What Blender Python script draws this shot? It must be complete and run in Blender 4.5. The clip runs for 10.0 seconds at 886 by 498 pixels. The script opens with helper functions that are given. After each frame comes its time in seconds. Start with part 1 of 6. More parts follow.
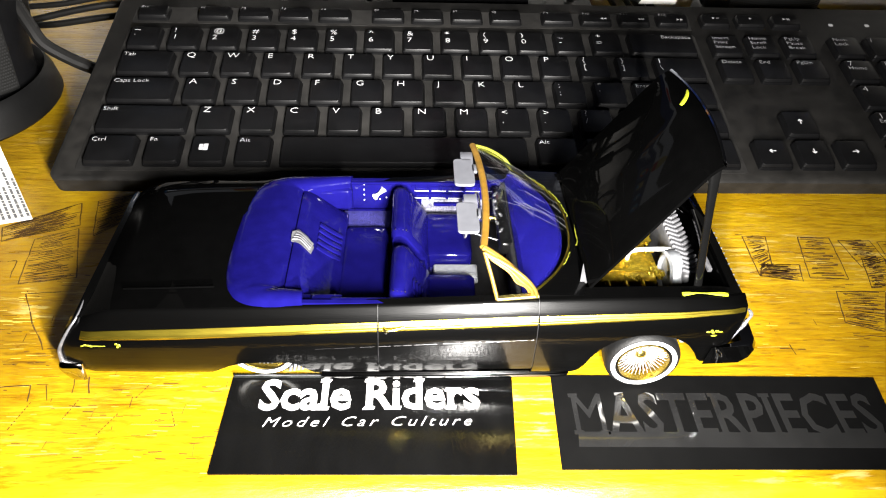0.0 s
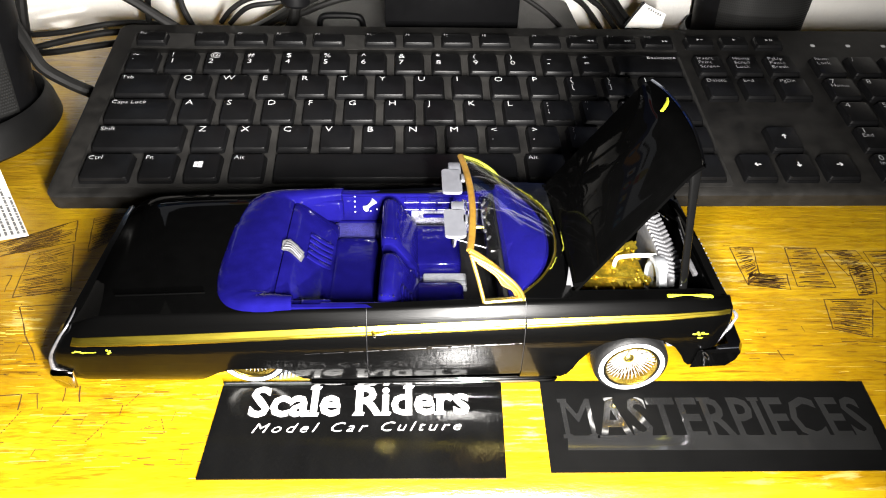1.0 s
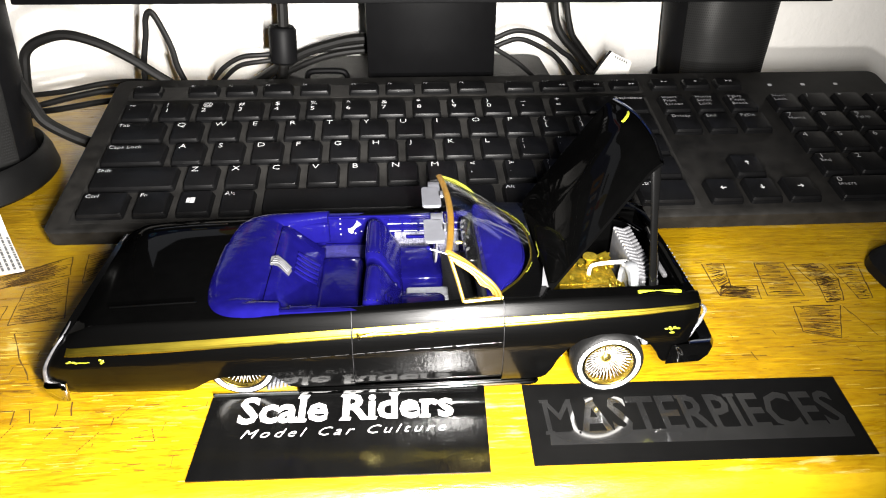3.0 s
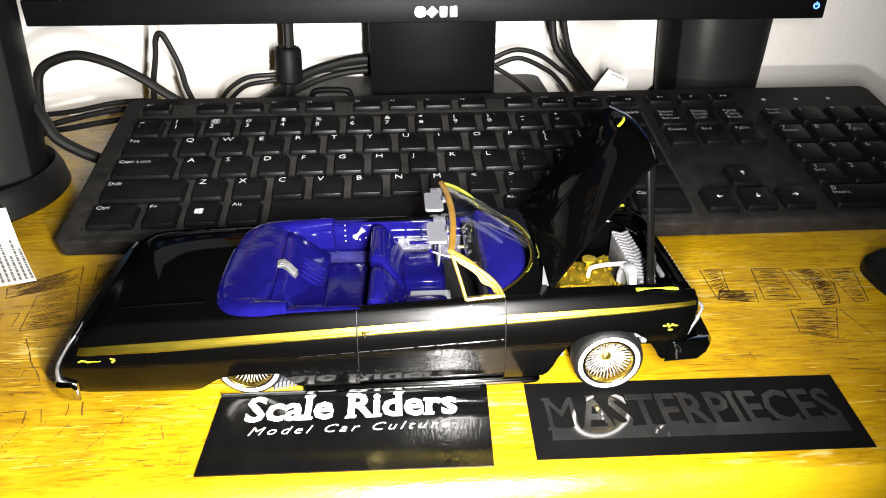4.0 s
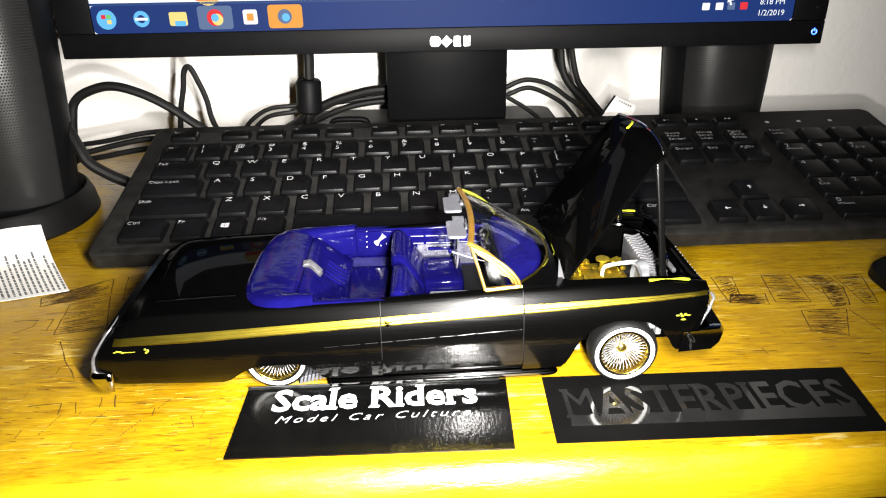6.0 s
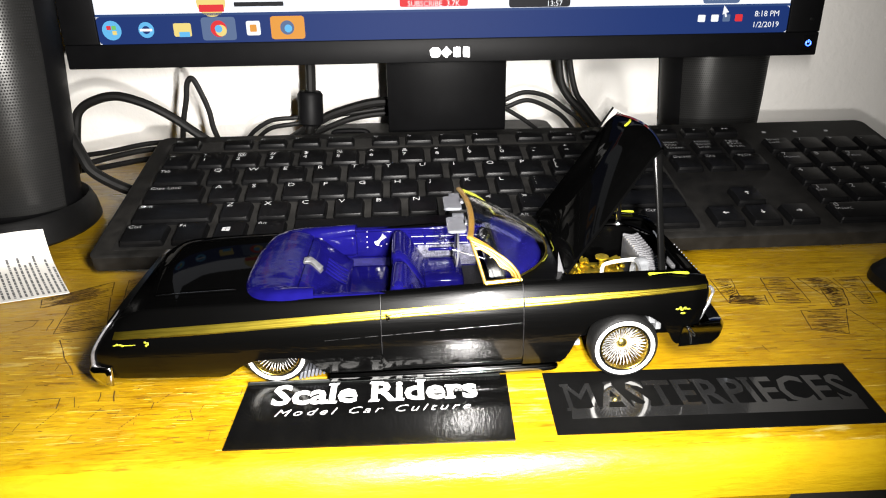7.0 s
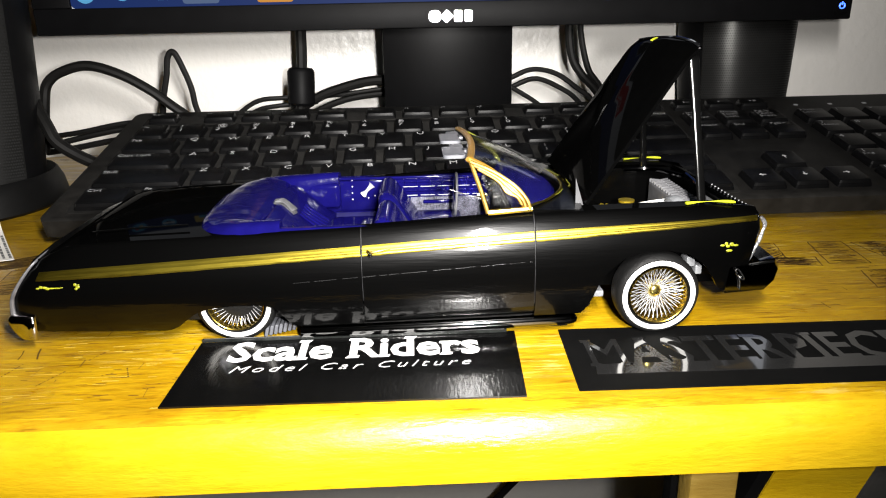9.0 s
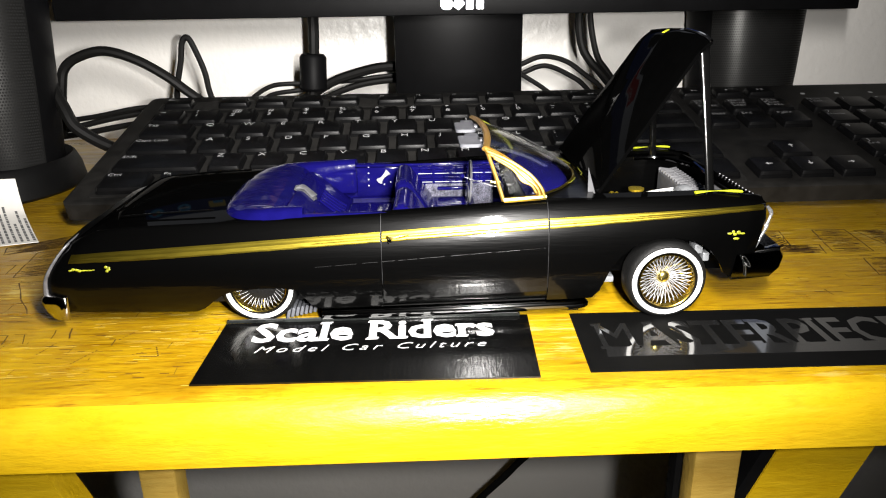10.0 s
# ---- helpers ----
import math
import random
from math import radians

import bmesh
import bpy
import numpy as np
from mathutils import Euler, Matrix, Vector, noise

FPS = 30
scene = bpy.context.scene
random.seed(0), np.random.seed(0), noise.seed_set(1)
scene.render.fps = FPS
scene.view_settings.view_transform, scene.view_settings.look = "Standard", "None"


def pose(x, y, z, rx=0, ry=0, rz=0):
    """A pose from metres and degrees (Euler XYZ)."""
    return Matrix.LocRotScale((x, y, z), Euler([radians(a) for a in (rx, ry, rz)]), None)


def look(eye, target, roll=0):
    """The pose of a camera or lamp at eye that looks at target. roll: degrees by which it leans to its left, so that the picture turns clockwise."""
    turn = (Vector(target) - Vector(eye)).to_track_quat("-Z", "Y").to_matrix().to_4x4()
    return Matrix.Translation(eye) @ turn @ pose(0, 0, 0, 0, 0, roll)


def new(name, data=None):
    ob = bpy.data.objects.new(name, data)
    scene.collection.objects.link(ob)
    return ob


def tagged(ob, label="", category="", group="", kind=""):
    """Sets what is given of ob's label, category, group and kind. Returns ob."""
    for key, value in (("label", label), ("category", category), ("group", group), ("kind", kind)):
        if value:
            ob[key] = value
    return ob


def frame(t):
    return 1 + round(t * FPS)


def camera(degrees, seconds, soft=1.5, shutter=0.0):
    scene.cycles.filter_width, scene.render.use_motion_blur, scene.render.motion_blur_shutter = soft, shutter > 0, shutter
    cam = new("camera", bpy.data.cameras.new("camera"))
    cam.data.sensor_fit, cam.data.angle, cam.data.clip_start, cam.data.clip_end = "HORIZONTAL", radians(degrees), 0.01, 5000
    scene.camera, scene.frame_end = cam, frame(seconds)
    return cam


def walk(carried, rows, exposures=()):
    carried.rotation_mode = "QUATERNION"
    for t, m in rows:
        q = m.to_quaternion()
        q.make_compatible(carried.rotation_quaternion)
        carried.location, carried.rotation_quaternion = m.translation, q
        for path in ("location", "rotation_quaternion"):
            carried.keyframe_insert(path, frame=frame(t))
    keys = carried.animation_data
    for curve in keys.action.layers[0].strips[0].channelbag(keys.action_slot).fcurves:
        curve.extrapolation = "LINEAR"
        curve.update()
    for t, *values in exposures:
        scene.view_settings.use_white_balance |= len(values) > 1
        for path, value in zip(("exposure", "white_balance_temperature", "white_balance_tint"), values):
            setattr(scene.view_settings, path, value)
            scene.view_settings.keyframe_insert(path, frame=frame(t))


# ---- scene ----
cam = camera(64.86, 10.0, soft=1.1)
PATH = [
    (0, (0.1071, -0.3149, 0.1871), (0.1240, -0.0151, -0.0772), 2.50),
    (0.5, (0.1093, -0.3193, 0.1852), (0.1275, -0.0134, -0.0718), 2.44),
    (1, (0.1110, -0.3239, 0.1817), (0.1276, -0.0106, -0.0664), 1.89),
    (1.5, (0.1129, -0.3278, 0.1777), (0.1312, -0.0058, -0.0589), 1.77),
    (2, (0.1131, -0.3349, 0.1755), (0.1313, -0.0058, -0.0511), 1.29),
    (2.5, (0.1141, -0.3418, 0.1718), (0.1350, -0.0067, -0.0456), 0.95),
    (4, (0.1134, -0.3577, 0.1640), (0.1342, -0.0099, -0.0324), 0.10),
    (4.5, (0.1103, -0.3640, 0.1594), (0.1308, -0.0091, -0.0239), 0.23),
    (5, (0.1083, -0.3688, 0.1551), (0.1262, -0.0084, -0.0176), -0.56),
    (5.5, (0.1092, -0.3721, 0.1520), (0.1251, -0.0102, -0.0178), -0.81),
    (7, (0.1085, -0.3823, 0.1403), (0.1250, -0.0135, -0.0137), -0.79),
    (7.5, (0.1093, -0.3775, 0.1247), (0.1277, -0.0022, -0.0126), -0.73),
    (8, (0.1111, -0.3731, 0.1088), (0.1261, 0.0052, -0.0204), -1.08),
    (8.5, (0.1111, -0.3632, 0.0948), (0.1265, 0.0166, -0.0297), -0.99),
    (9, (0.1132, -0.3565, 0.0918), (0.1258, 0.0218, -0.0376), -1.17),
    (9.5, (0.1104, -0.3592, 0.0934), (0.1221, 0.0180, -0.0393), -0.99),
    (10, (0.1089, -0.3630, 0.0949), (0.1197, 0.0123, -0.0433), -0.87),
]
walk(cam, [(t, look(eye, target, roll)) for t, eye, target, roll in PATH],
     [(0, 0.46), (2.5, 0.38), (5, 0.0), (7.5, -0.42), (8.5, -0.78), (10, -0.85)])

# ---- light ----
# A phone's white lamp beside the lens lights the desk; the screen glows; the room is otherwise dark.
world = bpy.data.worlds.new("world")
world.use_nodes = True
world.node_tree.nodes["Background"].inputs[0].default_value = (0.9, 0.85, 0.75, 1)
world.node_tree.nodes["Background"].inputs[1].default_value = 0.02
scene.world = world
# the lamp sinks with the phone: drawn out along its way down, and once more where the phone rests at the end
for eye, tall, watts in (((0.140, -0.348, 0.151), 0.075, 1.72), ((0.139, -0.362, 0.096), 0.012, 1.1)):
    flash_data = bpy.data.lights.new("phone_flash", "AREA")
    flash_data.shape, flash_data.size, flash_data.size_y, flash_data.energy = "ELLIPSE", 0.010, tall, watts
    flash_data.spread = radians(108)
    flash_data.color = (1.0, 0.965, 0.925)
    new("phone_flash", flash_data).matrix_world = look(eye, (0.06, 0.10, 0.03))

# ---- materials ----
def material(name, base, rough=0.5, metal=0.0, spec=0.5, coat=0.0, var=0.15, scale=200.0, bump=0.0, bump_scale=900.0, stretch=(1, 1, 1), tint=None, emit=None, strength=0.0, rvar=0.0):
    """A principled surface with colour variation at two scales and fine relief; scale counts features per metre."""
    m = bpy.data.materials.new(name)
    m.use_nodes = True
    n, ln = m.node_tree.nodes, m.node_tree.links
    b = n["Principled BSDF"]
    b.inputs["Roughness"].default_value, b.inputs["Metallic"].default_value = rough, metal
    b.inputs["Specular IOR Level"].default_value = spec
    b.inputs["Coat Weight"].default_value, b.inputs["Coat Roughness"].default_value = coat, 0.03
    co = n.new("ShaderNodeTexCoord")
    mp = n.new("ShaderNodeMapping")
    mp.inputs["Scale"].default_value = stretch
    ln.new(co.outputs["Object"], mp.inputs["Vector"])
    big, small = n.new("ShaderNodeTexNoise"), n.new("ShaderNodeTexNoise")
    for tex, s in ((big, scale * 0.2), (small, scale)):
        tex.inputs["Scale"].default_value, tex.inputs["Detail"].default_value = s, 5.0
        ln.new(mp.outputs[0], tex.inputs["Vector"])
    mix = n.new("ShaderNodeMix")
    mix.data_type = "FLOAT"
    mix.inputs[0].default_value = 0.5
    ln.new(big.outputs[0], mix.inputs[2]), ln.new(small.outputs[0], mix.inputs[3])
    ramp = n.new("ShaderNodeValToRGB")
    low = tint or tuple(c * (1 - var) for c in base)
    ramp.color_ramp.elements[0].position, ramp.color_ramp.elements[1].position = 0.35, 0.65
    ramp.color_ramp.elements[0].color = (*low, 1)
    ramp.color_ramp.elements[1].color = (*(min(1.0, c * (1 + var * 0.6)) for c in base), 1)
    ln.new(mix.outputs[0], ramp.inputs[0])
    ln.new(ramp.outputs[0], b.inputs["Base Color"])
    if rvar:
        mr = n.new("ShaderNodeMapRange")
        mr.inputs["From Min"].default_value, mr.inputs["From Max"].default_value = 0.3, 0.7
        mr.inputs["To Min"].default_value, mr.inputs["To Max"].default_value = max(0.0, rough - rvar), rough + rvar
        ln.new(mix.outputs[0], mr.inputs[0]), ln.new(mr.outputs[0], b.inputs["Roughness"])
    if bump:
        fine, bp = n.new("ShaderNodeTexNoise"), n.new("ShaderNodeBump")
        fine.inputs["Scale"].default_value, fine.inputs["Detail"].default_value = bump_scale, 3.0
        bp.inputs["Strength"].default_value, bp.inputs["Distance"].default_value = bump, 0.001
        ln.new(mp.outputs[0], fine.inputs["Vector"]), ln.new(fine.outputs[0], bp.inputs["Height"]), ln.new(bp.outputs[0], b.inputs["Normal"])
    if emit:
        b.inputs["Emission Color"].default_value, b.inputs["Emission Strength"].default_value = (*emit, 1), strength
    return m


BLACK_PAINT = material("gloss_black_paint", (0.0006, 0.0006, 0.0006), 0.28, spec=0.075, coat=0.42, var=0.2, bump=0.055, bump_scale=900, stretch=(0.08, 1, 1))
BLACK_PAINT.node_tree.nodes["Principled BSDF"].inputs["Coat Roughness"].default_value = 0.045
BLACK_PAINT.node_tree.links.new(BLACK_PAINT.node_tree.nodes["Bump"].outputs[0], BLACK_PAINT.node_tree.nodes["Principled BSDF"].inputs["Coat Normal"])
# Same black paint; coat weakened on hood and deck to dim mirrored light.
HOOD_PAINT = material("weak_coat_hood_paint", (0.0008, 0.0008, 0.0008), 0.4, spec=0.0, coat=0.075, var=0.2, bump=0.008, bump_scale=350)
HOOD_PAINT.node_tree.nodes["Principled BSDF"].inputs["Coat Roughness"].default_value = 0.035
DECK_PAINT = material("weak_coat_deck_paint", (0.0008, 0.0008, 0.0008), 0.4, spec=0.0, coat=0.1, var=0.2, bump=0.006, bump_scale=500)
ROD_PAINT = material("bright_gloss_black", (0.002, 0.002, 0.002), 0.13, spec=0.55, coat=0.4, var=0.2)
BLACK_CHROME = material("black_chrome", (0.13, 0.13, 0.13), 0.07, metal=1.0, coat=0.3)
BLUE = material("blue_paint", (0.003, 0.0024, 0.05), 0.11, spec=0.1, var=0.25, bump=0.07, bump_scale=420)
BLUE_CLOTH = material("blue_flocked_floor", (0.02, 0.018, 0.13), 0.6, var=0.5, scale=2500, bump=0.6, bump_scale=2500)
GOLD = material("gold_leaf_paint", (0.45, 0.35, 0.04), 0.32, metal=1.0, var=0.3, scale=700, bump=0.06, bump_scale=1500, stretch=(0.15, 1, 1))
GOLD_CHROME = material("gold_chrome", (0.92, 0.76, 0.24), 0.24, metal=1.0, var=0.12)
VENT_GOLD = material("pale_gold_frame_paint", (0.27, 0.16, 0.03), 0.4, metal=0.7, var=0.25, scale=600, bump=0.1)
RIM_GOLD = material("worn_gold_rim", (0.42, 0.30, 0.05), 0.24, metal=1.0, var=0.3, scale=500)
GOLD_BROWN = material("brown_gold_frame_paint", (0.24, 0.13, 0.018), 0.35, metal=0.4, var=0.3, scale=600)
YELLOW = material("yellow_green_enamel", (0.50, 0.54, 0.02), 0.4, var=0.3, scale=900)
CHROME = material("chrome", (0.85, 0.85, 0.85), 0.18, metal=1.0, var=0.08)
SILVER = material("silver_paint", (0.30, 0.31, 0.325), 0.4, metal=0.3, var=0.25, scale=500, bump=0.1)
FLOCK = material("sparkling_silver_flock", (0.17, 0.17, 0.22), 0.4, metal=0.5, var=0.8, scale=1800, bump=1.0, bump_scale=2200)
GREY_PLASTIC = material("grey_visor_paint", (0.095, 0.098, 0.11), 0.4, var=0.15, scale=300)
SPOKE = material("bright_spoke_chrome", (0.74, 0.74, 0.74), 0.24, metal=0.45, var=0.3, scale=700)
WIRE = material("bright_wire_chrome", (0.60, 0.61, 0.63), 0.24, metal=0.5, var=0.35, scale=900)
WELL = material("shaded_gold_hollow", (0.028, 0.02, 0.005), 0.5, metal=0.5, var=0.5, scale=700)
ENGINE_GOLD = material("bright_gold_plating", (0.74, 0.54, 0.045), 0.28, metal=0.88, var=0.5, scale=700, bump=0.35, bump_scale=900)
RIB = material("silver_rib_paint", (0.19, 0.19, 0.2), 0.35, metal=0.3, var=0.35, scale=700)
RIB_GREY = material("grey_radiator_paint", (0.13, 0.13, 0.135), 0.4, metal=0.2, var=0.4, scale=500)
EMBLEM = material("yellow_emblem_paint", (0.27, 0.28, 0.012), 0.45, var=0.5, scale=1500)
DAB = material("olive_dab_and_dim_pillar", (0.13, 0.135, 0.008), 0.5, var=0.5, scale=1500)
RISER = material("deep_black_plastic", (0.002, 0.002, 0.0022), 0.35, spec=0.06, var=0.2)
TRIM = material("hammered_bright_trim", (0.75, 0.76, 0.8), 0.2, metal=0.85, var=0.3, scale=700, bump=0.5, bump_scale=1200)
TAIL_CHROME = material("smoked_tail_chrome", (0.5, 0.49, 0.47), 0.06, metal=1.0, var=0.1)
CLEAR_STRIP = material("grey_clear_strip", (0.018, 0.02, 0.019), 0.2, var=0.6, scale=300, bump=0.1)
WORN_EDGE = material("worn_grey_edge", (0.16, 0.16, 0.17), 0.42, metal=0.6, var=0.4, scale=500)
DOOR_EDGE = material("worn_dark_door_edge", (0.014, 0.014, 0.015), 0.45, spec=0.3, var=0.85, scale=900)
CREASE_GLINT = material("faint_crease_glint", (0.006, 0.006, 0.0063), 0.25, spec=0.6, var=0.7, scale=700)
DULL_METAL = material("dull_grey_metal", (0.07, 0.07, 0.074), 0.5, metal=0.3, var=0.3, scale=400)
WHITE_RUBBER = material("whitewall", (0.80, 0.80, 0.78), 0.5, var=0.06, scale=400)
TYRE = material("tyre_rubber", (0.0035, 0.0035, 0.0035), 0.6, spec=0.3, var=0.3, scale=600, bump=0.2)
CLEAR = material("clear_plastic", (0.9, 0.9, 0.9), 0.05)
CLEAR.node_tree.nodes["Principled BSDF"].inputs["Transmission Weight"].default_value = 1.0
CLEAR.node_tree.nodes["Principled BSDF"].inputs["IOR"].default_value = 1.2
THIN_CLEAR = material("thin_clear_film", (0.82, 0.82, 0.82), 0.05)
THIN_CLEAR.node_tree.nodes["Principled BSDF"].inputs["Transmission Weight"].default_value = 1.0
THIN_CLEAR.node_tree.nodes["Principled BSDF"].inputs["IOR"].default_value = 1.02
KEYCAP = material("black_keycap", (0.0032, 0.0032, 0.0034), 0.36, spec=0.12, var=0.25, scale=120, bump=0.06, bump_scale=3000, rvar=0.06)
KB_BODY = material("dusty_black_plastic", (0.0115, 0.0108, 0.0098), 0.6, spec=0.2, var=0.8, scale=140, tint=(0.004, 0.0038, 0.0035), bump=0.12, bump_scale=3500)
KB_DUST = material("dusty_key_well", (0.0145, 0.0138, 0.0128), 0.8, spec=0.15, var=0.6, scale=120, tint=(0.0055, 0.0053, 0.005), bump=0.2, bump_scale=3000)
LEGEND = material("white_legend_ink", (0.55, 0.55, 0.56), 0.5, var=0.08)
LEGEND_FAINT = material("worn_legend_ink", (0.35, 0.35, 0.36), 0.5, var=0.15)
CABLE = material("black_cable", (0.0045, 0.0043, 0.004), 0.55, spec=0.2, var=0.3, scale=150)
PLASTIC = material("black_plastic", (0.0032, 0.0032, 0.0035), 0.5, spec=0.08, var=0.25, scale=120, bump=0.08, bump_scale=4000)
SATIN = material("satin_black_plastic", (0.0035, 0.0035, 0.0035), 0.5, spec=0.15, var=0.25, scale=100, bump=0.1, bump_scale=4000)
GLOSS_PLASTIC = material("glossy_black_plastic", (0.003, 0.003, 0.0032), 0.12, var=0.2)
HAZE = material("pale_scuffs", (0.035, 0.035, 0.035), 0.5, var=0.4, scale=900)
GRILLE = material("speaker_grille", (0.03, 0.03, 0.029), 0.3, spec=0.35, metal=0.7, var=0.2)
CARD = material("black_card", (0.0025, 0.0025, 0.0025), 0.15, var=0.3, scale=120, bump=0.08, bump_scale=1000, stretch=(1, 0.3, 1), rvar=0.08)
CARD_WHITE = material("white_print", (0.85, 0.85, 0.84), 0.4, var=0.05)
STICKER = material("matt_black_sticker", (0.0022, 0.0022, 0.0022), 0.65, spec=0.1, var=0.3, scale=150)
STICKER_GLOSS = material("raised_gloss_ink", (0.016, 0.016, 0.016), 0.09, spec=1.0, coat=0.8, var=0.25, scale=120)
PAPER = material("white_label", (0.66, 0.64, 0.60), 0.7, var=0.05, scale=300, bump=0.1, bump_scale=2500)
PRINT = material("grey_print", (0.10, 0.10, 0.10), 0.7, var=0.2)
SCRATCH = material("bare_scratched_varnish", (0.66, 0.50, 0.10), 0.3, var=0.3, scale=800)
INK = material("dark_pen_ink", (0.075, 0.034, 0.007), 0.6, var=0.4, scale=500)
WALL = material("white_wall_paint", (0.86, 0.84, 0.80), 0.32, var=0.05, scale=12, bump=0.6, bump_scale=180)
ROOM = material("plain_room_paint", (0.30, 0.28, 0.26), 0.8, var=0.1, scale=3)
FLOOR = material("floor_carpet", (0.55, 0.52, 0.47), 0.9, var=0.2, scale=40, bump=0.3)
LED = material("blue_led", (0.02, 0.05, 0.6), 0.3, emit=(0.05, 0.15, 1.0), strength=6.0)


def wood(name, base, dark, stretch=(0.22, 1.0, 1.0), worn=False):
    """Varnished yellow pine: grain along x, fine pores, blotches, worn and wavy varnish."""
    m = bpy.data.materials.new(name)
    m.use_nodes = True
    n, ln = m.node_tree.nodes, m.node_tree.links
    b = n["Principled BSDF"]
    co, mp = n.new("ShaderNodeTexCoord"), n.new("ShaderNodeMapping")
    mp.inputs["Scale"].default_value = stretch
    ln.new(co.outputs["Object"], mp.inputs[0])

    def field(scale, detail, stretched=True, rough=0.5):
        tex = n.new("ShaderNodeTexNoise")
        tex.inputs["Scale"].default_value, tex.inputs["Detail"].default_value, tex.inputs["Roughness"].default_value = scale, detail, rough
        ln.new(mp.outputs[0] if stretched else co.outputs["Object"], tex.inputs["Vector"])
        return tex.outputs[0]

    def ramp(value, p0, p1, c0, c1):
        r = n.new("ShaderNodeValToRGB")
        r.color_ramp.elements[0].position, r.color_ramp.elements[1].position = p0, p1
        r.color_ramp.elements[0].color, r.color_ramp.elements[1].color = (*c0, 1), (*c1, 1)
        ln.new(value, r.inputs[0])
        return r.outputs[0]

    grain, pores, blot, specks = field(130, 7, True, 0.62), field(620, 5, True, 0.6), field(30, 7, False, 0.6), field(260, 4, False)
    colour = ramp(grain, 0.3, 0.64, dark, base)
    for layer in (ramp(pores, 0.36, 0.5, (0.82, 0.74, 0.62), (1, 1, 1)), ramp(blot, 0.34, 0.66, (0.78, 0.72, 0.6), (1.08, 1.06, 1)), ramp(specks, 0.28, 0.40, (0.92, 0.87, 0.78), (1, 1, 1))):
        mx = n.new("ShaderNodeMix")
        mx.data_type, mx.blend_type = "RGBA", "MULTIPLY"
        mx.inputs[0].default_value = 1.0 if worn else 0.4
        ln.new(colour, mx.inputs[6]), ln.new(layer, mx.inputs[7])
        colour = mx.outputs[2]
    if worn:
        # long dark cracks and pale rubbed streaks along the grain
        long = n.new("ShaderNodeMapping")
        long.inputs["Scale"].default_value = (0.07, 1.0, 1.0)
        ln.new(co.outputs["Object"], long.inputs[0])
        streak = n.new("ShaderNodeTexNoise")
        streak.inputs["Scale"].default_value, streak.inputs["Detail"].default_value, streak.inputs["Roughness"].default_value = 480, 6, 0.65
        ln.new(long.outputs[0], streak.inputs["Vector"])
        for layer in (ramp(streak.outputs[0], 0.33, 0.43, (0.50, 0.38, 0.26), (1, 1, 1)), ramp(streak.outputs[0], 0.58, 0.66, (0.92, 0.92, 0.92), (1.2, 1.24, 2.2)), ramp(field(16, 5, False), 0.38, 0.6, (0.80, 0.75, 0.66), (1, 1, 1))):
            mx = n.new("ShaderNodeMix")
            mx.data_type, mx.blend_type = "RGBA", "MULTIPLY"
            mx.inputs[0].default_value = 1.0
            ln.new(colour, mx.inputs[6]), ln.new(layer, mx.inputs[7])
            colour = mx.outputs[2]
        # dulled patches where the varnish has rubbed through
        scuff, both, mx = n.new("ShaderNodeTexNoise"), n.new("ShaderNodeMath"), n.new("ShaderNodeMix")
        scuff.inputs["Scale"].default_value, scuff.inputs["Detail"].default_value, scuff.inputs["Roughness"].default_value = 330, 7, 0.7
        shift = n.new("ShaderNodeMapping")
        shift.inputs["Scale"].default_value, shift.inputs["Location"].default_value = (0.16, 1.0, 1.0), (3.1, 1.7, 0.4)
        ln.new(co.outputs["Object"], shift.inputs[0]), ln.new(shift.outputs[0], scuff.inputs["Vector"])
        both.operation = "MULTIPLY"
        ln.new(ramp(scuff.outputs[0], 0.53, 0.62, (0, 0, 0), (0.75, 0.75, 0.75)), both.inputs[0])
        ln.new(ramp(field(24, 4, True), 0.50, 0.62, (0, 0, 0), (1, 1, 1)), both.inputs[1])
        mx.data_type = "RGBA"
        mx.inputs[7].default_value = (0.60, 0.47, 0.14, 1)
        ln.new(both.outputs[0], mx.inputs[0]), ln.new(colour, mx.inputs[6])
        colour = mx.outputs[2]
    ln.new(colour, b.inputs["Base Color"])
    waves = n.new("ShaderNodeBump")
    waves.inputs["Strength"].default_value, waves.inputs["Distance"].default_value = 0.5, 0.0012
    ln.new(field(85, 3, True), waves.inputs["Height"])
    bp = n.new("ShaderNodeBump")
    bp.inputs["Strength"].default_value, bp.inputs["Distance"].default_value = 0.4, 0.0008
    ln.new(pores, bp.inputs["Height"]), ln.new(waves.outputs[0], bp.inputs["Normal"]), ln.new(bp.outputs[0], b.inputs["Normal"])
    mr = n.new("ShaderNodeMapRange")
    mr.inputs["From Min"].default_value, mr.inputs["From Max"].default_value = 0.3, 0.7
    b.inputs["Specular IOR Level"].default_value = 0.5
    mr.inputs["To Min"].default_value, mr.inputs["To Max"].default_value = 0.22, 0.5
    ln.new(grain, mr.inputs[0]), ln.new(mr.outputs[0], b.inputs["Roughness"])
    return m


WOOD = wood("varnished_yellow_wood", (0.55, 0.357, 0.007), (0.50, 0.315, 0.006))
WOOD_TOP = wood("worn_yellow_wood", (0.55, 0.357, 0.007), (0.44, 0.265, 0.005), worn=True)
WOOD_PALE = wood("pale_leg_wood", (0.40, 0.27, 0.055), (0.30, 0.19, 0.035))


def glow(name, col, strength):
    """A lit patch of a screen."""
    m = material(name, tuple(c * 0.05 for c in col), 0.6, spec=0.08, var=0.0, emit=col, strength=strength)
    return m


# ---- shapes; all in millimetres, turned into metres when linked ----
S = 0.001
V = Vector


